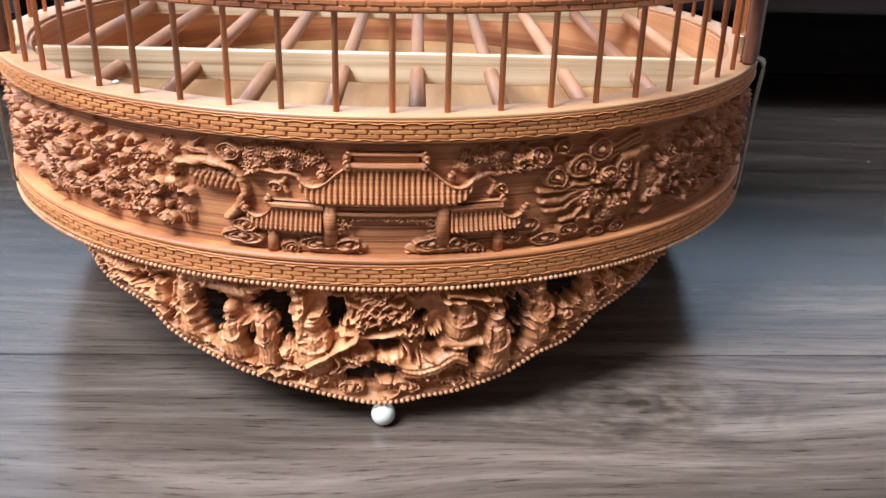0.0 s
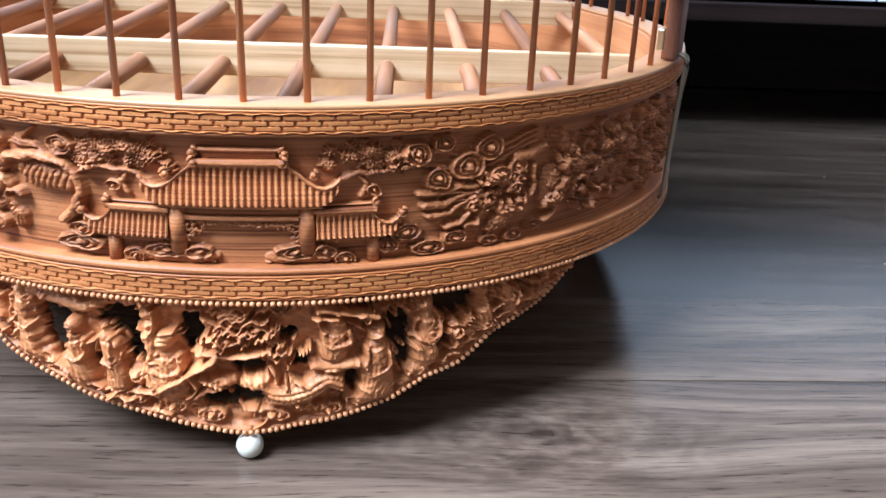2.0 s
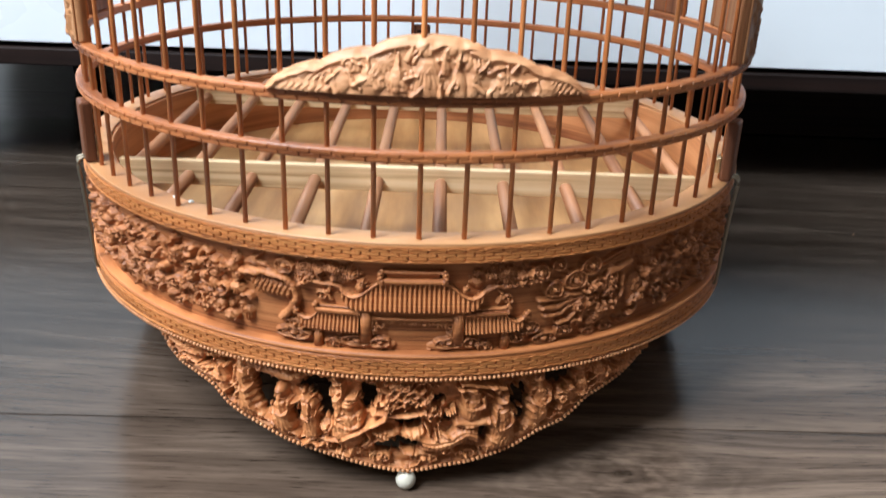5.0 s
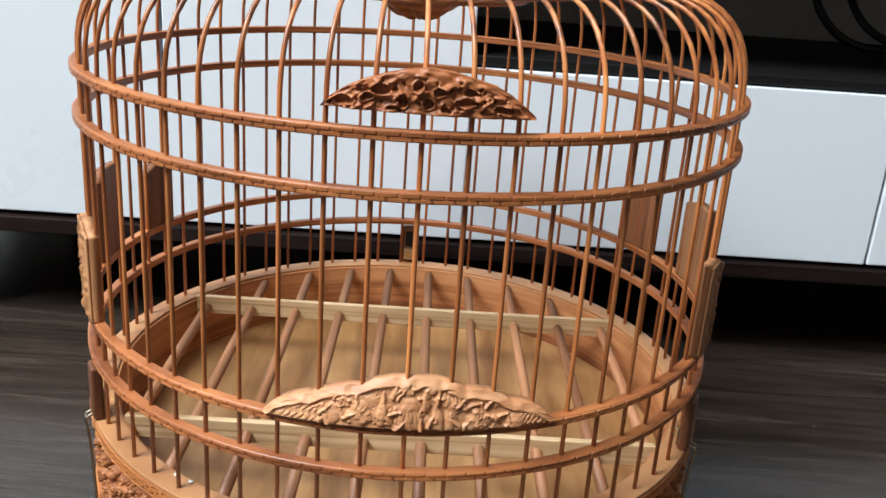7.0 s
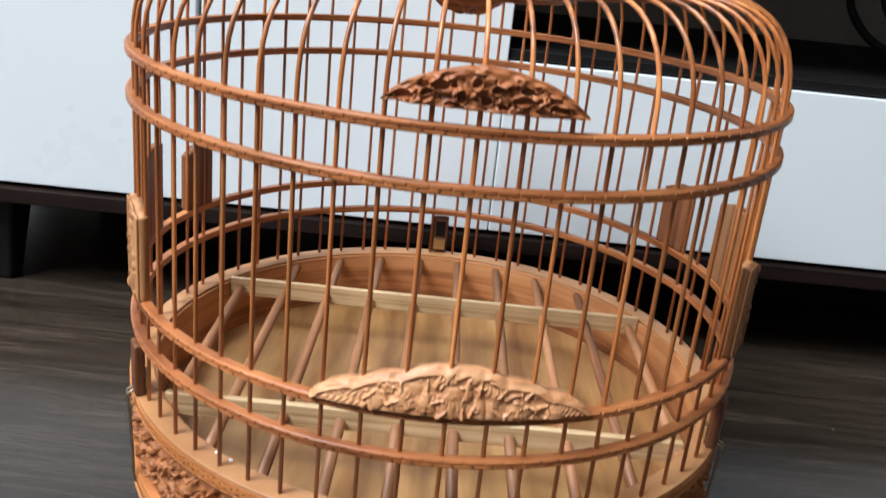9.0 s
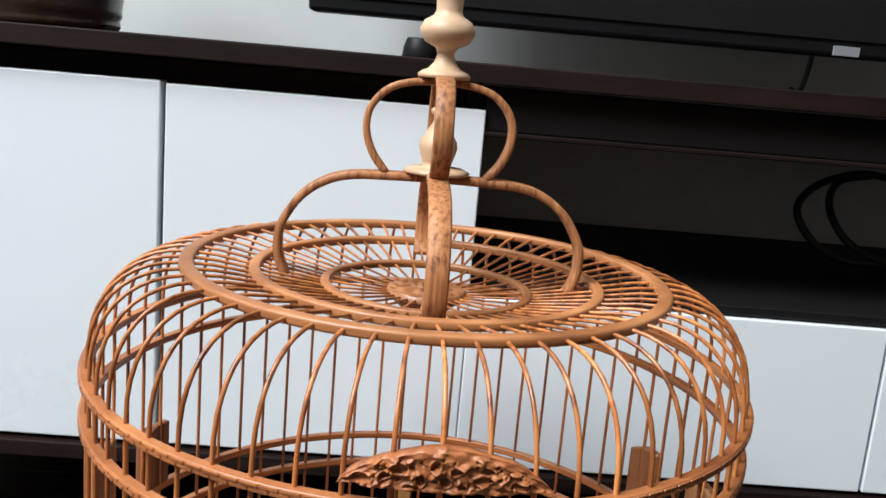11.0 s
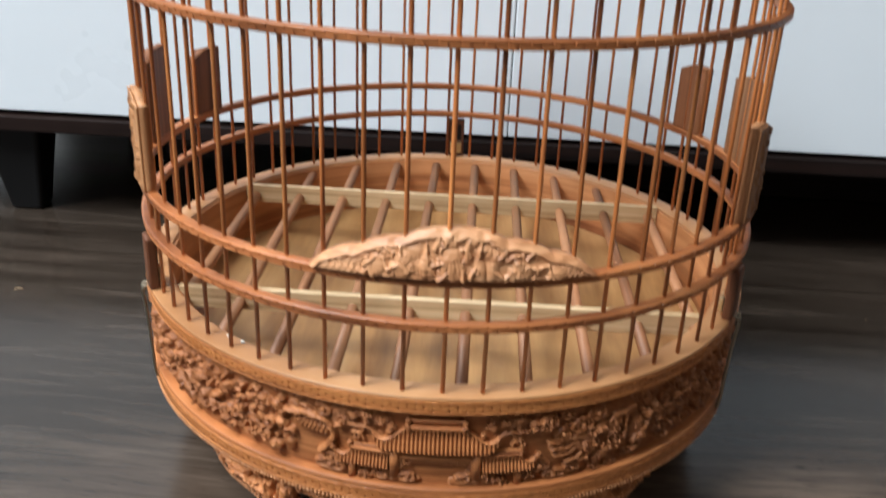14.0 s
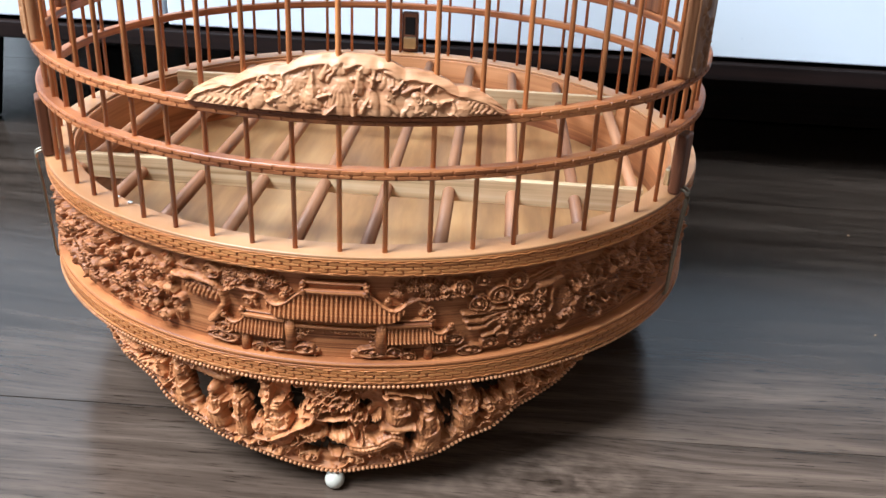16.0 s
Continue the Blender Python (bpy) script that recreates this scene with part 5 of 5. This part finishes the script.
# ---- crown handle
def strap(points, width, thick, across):
    """A flat bent strip: points in its own plane, across is the direction of its width."""
    pts = [Vector(p) for p in points]
    w = Vector(across)
    V, F = [], []
    prof = [(-1, -0.6), (-0.8, -1), (0.8, -1), (1, -0.6), (1, 0.6), (0.8, 1), (-0.8, 1), (-1, 0.6)]
    for i, p in enumerate(pts):
        d = (pts[min(i + 1, len(pts) - 1)] - pts[max(i - 1, 0)]).normalized()
        n = d.cross(w).normalized()
        V += [tuple(p + w * a * width / 2 + n * b * thick / 2) for a, b in prof]
    k = len(prof)
    for i in range(len(pts) - 1):
        F += [(i * k + q, i * k + (q + 1) % k, (i + 1) * k + (q + 1) % k, (i + 1) * k + q) for q in range(k)]
    F += [tuple(range(k))[::-1], tuple((len(pts) - 1) * k + q for q in range(k))]
    return V, F


low = ((0.0735, 0.3320), (0.0770, 0.3400), (0.0782, 0.3480), (0.0768, 0.3590), (0.0680, 0.3735), (0.0560, 0.3825), (0.0420, 0.3866), (0.0200, 0.3876), (0.0, 0.3878))
high = ((0.0258, 0.3890), (0.0330, 0.3985), (0.0368, 0.4100), (0.0352, 0.4215), (0.0270, 0.4310), (0.0150, 0.4352), (0.0, 0.4362))
for outline, wid, thick, name, label in ((low, 0.0106, 0.0042, "handle_strap", "bent bamboo handle strap"), (high, 0.0094, 0.0036, "crown_strap", "bent bamboo crown strap")):
    full = list(outline) + [(-x, z) for x, z in outline[-2::-1]]
    for turn in (0.0, 90.0):
        off = 0.0 if turn == 0 else 0.0022
        v, f = strap(spline([(x, 0, z + off * (1 if abs(x) < 0.03 else 0)) for x, z in full], 5), wid, thick, (0, 1, 0))
        put(name, mesh_of(name, v, f, STRAPWOOD), cage, label, Matrix.Translation((0, 0, -0.0015)) @ Matrix.Rotation(radians(turn + 2.0), 4, "Z"))
v, f = lathe([(0.0, 0.3712), (0.0022, 0.3725), (0.0034, 0.3760), (0.0024, 0.3800), (0.0045, 0.3850), (0.0060, 0.3895), (0.0165, 0.3902), (0.0172, 0.3915), (0.0140, 0.3932), (0.0070, 0.3940), (0.0078, 0.3965), (0.0098, 0.4030), (0.0094, 0.4065), (0.0062, 0.4120), (0.0034, 0.4165), (0.0032, 0.4195), (0.0050, 0.4210), (0.0050, 0.4228), (0.0030, 0.4240), (0.0028, 0.4390), (0.0, 0.4392)], 36, False)
put("crown_vase", mesh_of("crown_vase", v, f, PALE), cage, "pale turned wooden vase in the crown", Matrix.Translation((0, 0, -0.0015)))
v, f = lathe([(0.0, 0.4378), (0.0128, 0.4380), (0.0133, 0.4398), (0.0118, 0.4412), (0.0080, 0.4430), (0.0055, 0.4460), (0.0042, 0.4500), (0.0055, 0.4530), (0.0110, 0.4555), (0.0136, 0.4595), (0.0138, 0.4620), (0.0118, 0.4660), (0.0075, 0.4685), (0.0064, 0.4710), (0.0068, 0.4760), (0.0070, 0.4800), (0.0052, 0.4835), (0.0030, 0.4850), (0.0, 0.4853)], 36, False)
put("finial", mesh_of("finial", v, f, PALE), cage, "pale turned wooden finial", Matrix.Translation((0, 0, -0.0015)))


# ---- door boards and cup plates
def curve_of(points):
    xs, ys = zip(*points)
    return lambda d: float(np.interp(d, xs, ys))


ARCH = curve_of(((-107, 0.1752), (-105.4, 0.1796), (-103.6, 0.1826), (-101.4, 0.1846), (-100.4, 0.1846), (-99, 0.1872), (-97.2, 0.1892), (-95.2, 0.1904), (-94, 0.1905), (-92, 0.1932), (-89.5, 0.1949), (-86.5, 0.1956), (-83.5, 0.1949), (-81, 0.1930), (-79.4, 0.1905), (-78, 0.1904), (-76, 0.1892), (-74.2, 0.1868), (-73, 0.1846), (-71.8, 0.1844), (-69.6, 0.1822), (-68, 0.1792), (-66.5, 0.1752)))


def carve_arch(rel):
    rg = np.random.default_rng(8)
    R = 0.1712
    P = lambda d, z: (radians(d) * R, z)
    lim = lambda d: ARCH(d) - 0.0024
    rel.warp(rg, 0.00030, 0.0032)
    for d, z, w, h in ((-87.0, 0.1815, 0.0052, 0.0075), (-87.2, 0.1895, 0.0022, 0.0024), (-93.6, 0.1800, 0.0048, 0.0055), (-97.2, 0.1790, 0.0036, 0.0045), (-81.5, 0.1810, 0.0026, 0.0070), (-83.2, 0.1800, 0.0022, 0.0058), (-90.6, 0.1805, 0.0026, 0.0050), (-77.6, 0.1790, 0.0060, 0.0040), (-72.6, 0.1770, 0.0042, 0.0032)):
        rel.dome(*P(d, z), w, h, 0.0019, rg.uniform(-0.2, 0.2))
    for k in range(22):
        d = rg.uniform(-99, -74)
        rel.curl(rg, *P(d, rg.uniform(0.1765, max(0.178, lim(d)))), rg.uniform(0.0016, 0.0034), rg.uniform(0.0006, 0.0010), rg.uniform(0.0010, 0.0018))
    for k in range(40):
        d = rg.uniform(-99, -71)
        z, q = rg.uniform(0.1762, max(0.1766, lim(d))), rg.uniform(0, 3.1)
        rel.stroke([P(d - math.degrees(0.0026 * math.cos(q) / R), z - 0.0026 * math.sin(q)), P(d, z + 0.0003), P(d + math.degrees(0.0026 * math.cos(q) / R), z + 0.0026 * math.sin(q))], rg.uniform(0.0007, 0.0013), rg.uniform(0.0014, 0.0028), 0.0004, 0.4)
    for k in range(12):
        d = rg.uniform(-100, -71)
        rel.dome(*P(d, rg.uniform(0.1760, max(0.1765, lim(d)))), rg.uniform(0.0012, 0.0030), rg.uniform(0.0010, 0.0022), rg.uniform(0.0010, 0.0026), rg.uniform(0, 3), 0.35)
    for k in range(7):
        d = -104.6 + 0.9 * k
        rel.stroke([P(d, 0.1757), P(d + 0.8, 0.1772), P(d + 0.5, min(lim(d + 0.5), 0.1790)), P(d + 1.5, min(lim(d + 1.5), 0.1808))], rg.uniform(0.0005, 0.0009), rg.uniform(0.0006, 0.0013), 0.0004)
    for s, e in ((-74.0, -67.5),):
        for k in range(8):
            d = s + (e - s) * k / 8
            rel.stroke([P(d, 0.1758), P(d + 0.9, 0.1776 + 0.0002 * k), P(d + 1.6, min(lim(d + 1), 0.1792 + 0.0006 * k))], 0.0008, 0.0012)
    rel.freeze()
    rel.pleats(rg, *P(-87.0, 0.1812), 0.0050, 0.0070, 0.0006, 6)
    for k in range(60):
        d = rg.uniform(-99, -74)
        rel.curl(rg, *P(d, rg.uniform(0.1755, lim(d))), rg.uniform(0.0008, 0.0018), 0.00045, rg.uniform(0.0005, 0.0009))
    for k in range(14):
        rel.tuft(rg, *P(rg.uniform(-98, -90), rg.uniform(0.178, 0.187)), 0.0014, 0.0008, 4)
    rel.grain(rg, 0.00006, 0.001)
    # a sunk field with a broad smooth border along the lobes, sloping back at the top
    T = np.array([ARCH(math.degrees(u / R)) for u in rel.u0])[None]
    inside = np.clip((T - 0.0030 - rel.V) / 0.0007, 0, 1)
    rel.H = rel.H * 0.64 * inside + 0.0011 * (1 - inside) - 0.24 * (rel.V - 0.1748)
    rel.H -= 0.0022 * np.clip((rel.V - T + 0.0030) / 0.0030, 0, 1) ** 1.3


put("door_board", plaque("door_board", -107, -66.5, ARCH, lambda d: 0.1748, 0.1712, 0.0085, carve_arch, DOORWOOD, 0.00035, 0.00035), cage, "lobed carved board on the sliding door's sill")
UPPER = curve_of(((-99.8, 0.2992), (-98.8, 0.3024), (-97.2, 0.3056), (-95, 0.3086), (-92.3, 0.3112), (-89.5, 0.3132), (-86.8, 0.3140), (-84, 0.3130), (-81.2, 0.3108), (-78.6, 0.3086), (-77, 0.3062), (-75.4, 0.3028), (-73.6, 0.2984)))


def carve_upper(rel):
    rg = np.random.default_rng(9)
    R = 0.1700
    P = lambda d, z: (radians(d) * R, z)
    T = np.array([UPPER(math.degrees(u / R)) for u in rel.u0])[None]
    rel.warp(rg, 0.00035, 0.0028)
    rel.H += 0.0016 + 0.0005 * rel.field(rg, 0.0030)
    rel.freeze()
    # swelling folds, then the lips of the hollows
    for k in range(46):
        d = rg.uniform(-98, -75.5)
        z = rg.uniform(0.2994, max(0.2998, UPPER(d) - 0.0014))
        rel.dome(*P(d, z), rg.uniform(0.0012, 0.0026), rg.uniform(0.0006, 0.0011), rg.uniform(0.0010, 0.0022), rg.uniform(-1.2, 1.2), 0.5)
    hollows = ((-95.9, 0.3017, 0.0026, 0.0013), (-93.0, 0.3037, 0.0017, 0.0012), (-91.6, 0.3060, 0.0026, 0.0015), (-88.9, 0.3027, 0.0012, 0.0018), (-87.2, 0.3079, 0.0013, 0.0015), (-84.6, 0.3062, 0.0019, 0.0013), (-86.0, 0.3020, 0.0013, 0.0012), (-81.4, 0.3030, 0.0034, 0.0011), (-81.0, 0.3062, 0.0018, 0.0009), (-76.9, 0.3008, 0.0030, 0.0012), (-90.0, 0.3000, 0.0020, 0.0007), (-83.9, 0.2999, 0.0016, 0.0007))
    for d, z, a, b in hollows:
        s = rel.win(radians(d) * R, a * 2)
        q = np.hypot((rel.U[:, s] - radians(d) * R) / (a * 1.35), (rel.V[:, s] - z) / (b * 1.35))
        rel.H[:, s] += 0.0010 * np.exp(-((q - 1) / 0.22) ** 2)
    for d, z, a, b in hollows:
        rel.dent(*P(d, z), a * 1.3, b * 1.3, 0.0062)
    for k in range(30):
        d = rg.uniform(-98, -75.5)
        z = rg.uniform(0.2992, max(0.2996, UPPER(d) - 0.0012))
        rel.dent(*P(d, z), rg.uniform(0.0004, 0.0009), rg.uniform(0.0004, 0.0010), rg.uniform(0.0012, 0.0026))
    rel.H = np.maximum(rel.H, -0.0018)
    rel.stroke([P(-99.4, 0.2990), P(-86.7, 0.2987), P(-73.9, 0.2980)], 0.0008, 0.0006)
    rel.H -= 0.0016 * np.clip((rel.V - T + 0.0011) / 0.0011, 0, 1) ** 1.5
    rel.blur(1)
    rel.crisp(0.5, 2)
    rel.H -= 0.0008
    rel.grain(rg, 0.00014, 0.0009)


put("door_top_board", plaque("door_top_board", -99.8, -73.6, UPPER, lambda d: 0.2982 - 0.00005 * (d + 86), 0.1680, 0.0050, carve_upper, UPPERWOOD, 0.00035, 0.00035), cage, "arched board carved with scrolls above the door")


def carve_plate(rel):
    rg = np.random.default_rng(10)
    uc, w = (rel.u0[0] + rel.u0[-1]) / 2, np.ptp(rel.u0) / 2
    for k in range(16):
        rel.curl(rg, uc + rg.uniform(-0.7, 0.7) * w, rg.uniform(0.177, 0.217), rg.uniform(0.0015, 0.0032), 0.0006, 0.0011)
    for k in range(14):
        rel.dome(uc + rg.uniform(-0.75, 0.75) * w, rg.uniform(0.176, 0.218), rg.uniform(0.001, 0.002), rg.uniform(0.001, 0.003), 0.0011, rg.uniform(0, 3))


for c, hw, zt, tone in ((26, 4.2, 0.2165, DARKPLATE), (4, 5.8, 0.2235, PLATEWOOD), (-28, 4.2, 0.2215, PLATEWOOD), (160, 4.2, 0.2140, DARKPLATE), (180.6, 5.0, 0.2250, DARKPLATE), (209, 4.2, 0.2215, PLATEWOOD)):
    top = lambda d, c=c, hw=hw, zt=zt: zt - 0.0050 * max(0.0, (d - c) / hw - 0.1)
    plate = put("cup_plate", plaque("cup_plate", c - hw, c + hw, top, lambda d: 0.1746, 0.1694, 0.0046, lambda rel: None, tone, 0.0012, 0.0012), cage, "dark wooden cup plate outside the bars" if tone is DARKPLATE else "light brown wooden cup plate outside the bars")
    put("plate_facing", plaque("plate_facing", c - hw + 0.2, c + hw - 0.2, lambda d: top(d) - 0.0006, lambda d: 0.1752, 0.1706, 0.0011, carve_plate, tone, 0.0008, 0.0008), plate, "carved facing")

# ---- floor tray, cross strips and perching rods in the base
v, f = lathe([(0.0, 0.0820), (0.1558, 0.0820), (0.1558, 0.0785), (0.0, 0.0785)], 120, False)
put("tray_board", mesh_of("tray_board", v, f, PLY, False), cage, "pale plywood tray board")
for y in (-0.0815, 0.0735):
    hx = math.sqrt(0.1572 ** 2 - y * y) - 0.0008
    part("cross_strip", box_bm(-hx, hx, y - 0.0020, y + 0.0020, 0.1090, 0.1208, 0.0004), PINE, cage, "pale pine strip across the base")
for k in range(10):
    x = -0.1312 + 0.02925 * k
    hy = math.sqrt(0.1575 ** 2 - x * x)
    v, f = tube(((x, -hy, 0.1133), (x, 0, 0.1135), (x, hy, 0.1133)), 0.0030, 10, 1.0, (0, 0, 1))
    put("floor_rod", mesh_of("floor_rod", v, f, ROD), cage, "round grey-brown rod of the floor grid")
for x, y in ((-0.0871, -0.1341), (-0.0947, -0.1291)):
    husk = thing("seed_husk", "tiny white seed husk lying on the cage rim", "husk", "litter on the rim", at=(x, y, 0.1190))
    bm = bmesh.new()
    bmesh.ops.create_icosphere(bm, subdivisions=2, radius=0.0010, matrix=Matrix.LocRotScale((0, 0, 0.0005), None, (1.2, 0.9, 0.6)))
    part("shell", bm, CRUMB, husk, "", None, True)


# ---- spring latches
def latch(d):
    m = Matrix.Rotation(radians(d), 4, "Z")
    block = part("latch_block", box_bm(0.1660, 0.1712, -0.0058, 0.0058, 0.1192, 0.1475, 0.0012), DARKBLOCK, cage, "small dark wooden latch block", m)
    # no hollow is cut: a dark plate gives the recess its shade
    part("latch_recess_shade", box_bm(0.1656, 0.1663, -0.0036, 0.0036, 0.1318, 0.1440, 0.0002), SHADEWOOD, block, "thin dark plate standing in for a shaded recess")
    part("latch_clip", box_bm(0.1632, 0.1658, -0.0044, 0.0044, 0.1222, 0.1302, 0.0005), BRASS, block, "small metal catch")
    wire = join([tube(spline(((0.1710, s * 0.0020, 0.1215), (0.1742, s * 0.0020, 0.1188), (0.1732, s * 0.0020, 0.1050), (0.1724, s * 0.0016, 0.0850), (0.1718, s * 0.0010, 0.0680), (0.1706, 0, 0.0655)), 5), 0.0007, 8) for s in (-1, 1)])
    put("latch_wire", mesh_of("latch_wire", *wire, STEEL), block, "bent steel spring wire")
    part("latch_tab", box_bm(0.1732, 0.1746, -0.0022, 0.0022, 0.1186, 0.1198, 0.0004), STEEL, block, "flat steel thumb tab")


for d in (90.2, -27.5, -151.0):
    latch(d)

# ---- rows of small beads
bm = bmesh.new()
bmesh.ops.create_icosphere(bm, subdivisions=1, radius=0.00096)
BEAD = bpy.data.meshes.new("bead")
bm.to_mesh(BEAD)
bm.free()
BEAD.materials.append(BEADWOOD)
BEAD.polygons.foreach_set("use_smooth", [True] * len(BEAD.polygons))
bead_v = [tuple(v.co) for v in BEAD.vertices]
bead_f = [tuple(p.vertices) for p in BEAD.polygons]
single, rest = [], []
nb = 540
for i in range(nb):
    d = -180 + 360 * i / nb
    (single if -139 < d < -39 else rest).append(((0.1702 * math.cos(radians(d)), 0.1702 * math.sin(radians(d)), 0.0600)))
for d0 in FEET:
    d = -40.8
    while d <= 40.2:
        z = apron_edge(d) + 0.0002
        a = radians(d + d0)
        (single if d0 == FEET[0] else rest).append((0.1672 * math.cos(a), 0.1672 * math.sin(a), z + 0.0002))
        slope = (apron_edge(d + 0.2) - apron_edge(d - 0.2)) / (radians(0.4) * RA)
        d += math.degrees(0.0020 / math.hypot(1, slope) / RA)
for p in single:
    put("bead", BEAD, cage, "", Matrix.Translation(p))
V, F = join([([(x + p[0], y + p[1], z + p[2]) for x, y, z in bead_v], bead_f) for p in rest])
put("bead_row", mesh_of("bead_row", V, F, BEADWOOD), cage, "rows of small carved beads", kind="stuff")

# ================= small litter on the floor =================
for x, y, r, k in ((-0.338, 0.122, 0.5, 1.0), (0.333, 0.155, 0.2, 0.2), (0.299, 0.005, 1.1, 0.25)):
    sh = thing("wood_shaving", "tiny pale wood shaving lying on the floor", "shaving", "litter on the floor", at=(x, y, FZ), turn=r)
    v, f = tube(spline(((-0.003 * k, 0, 0.0004), (0.0, 0.0004, 0.0004 + 0.0004 * k), (0.003 * k, -0.0003, 0.0004)), 4), 0.00012 + 0.00025 * k, 5)
    put("sliver", mesh_of("sliver", v, f, PINE), sh)

# ================= floor boards =================
PW, PL = 0.320, 3.0
LAY = Matrix.Rotation(radians(0.9), 4, "Z")  # the boards run a little askew to the cabinet
row0 = -0.117 - PW * 14
for k in range(18):
    y0, y1 = row0 + PW * k, row0 + PW * (k + 1)
    y0, y1 = max(y0, Y0 - 0.1), min(y1, Y1)
    if y1 - y0 < 0.02:
        continue
    x = -4.75 - (0.0, 0.4, 2.1)[(k - 6) % 3]
    while x < X1 + 0.1:
        a, b = max(x, X0 - 0.1), min(x + PL, X1 + 0.1)
        if b - a > 0.02:
            cx, cy = (a + b) / 2, (y0 + y1) / 2
            g = 0.0005
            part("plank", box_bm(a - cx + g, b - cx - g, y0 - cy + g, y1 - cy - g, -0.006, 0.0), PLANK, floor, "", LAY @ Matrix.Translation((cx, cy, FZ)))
        x += PL
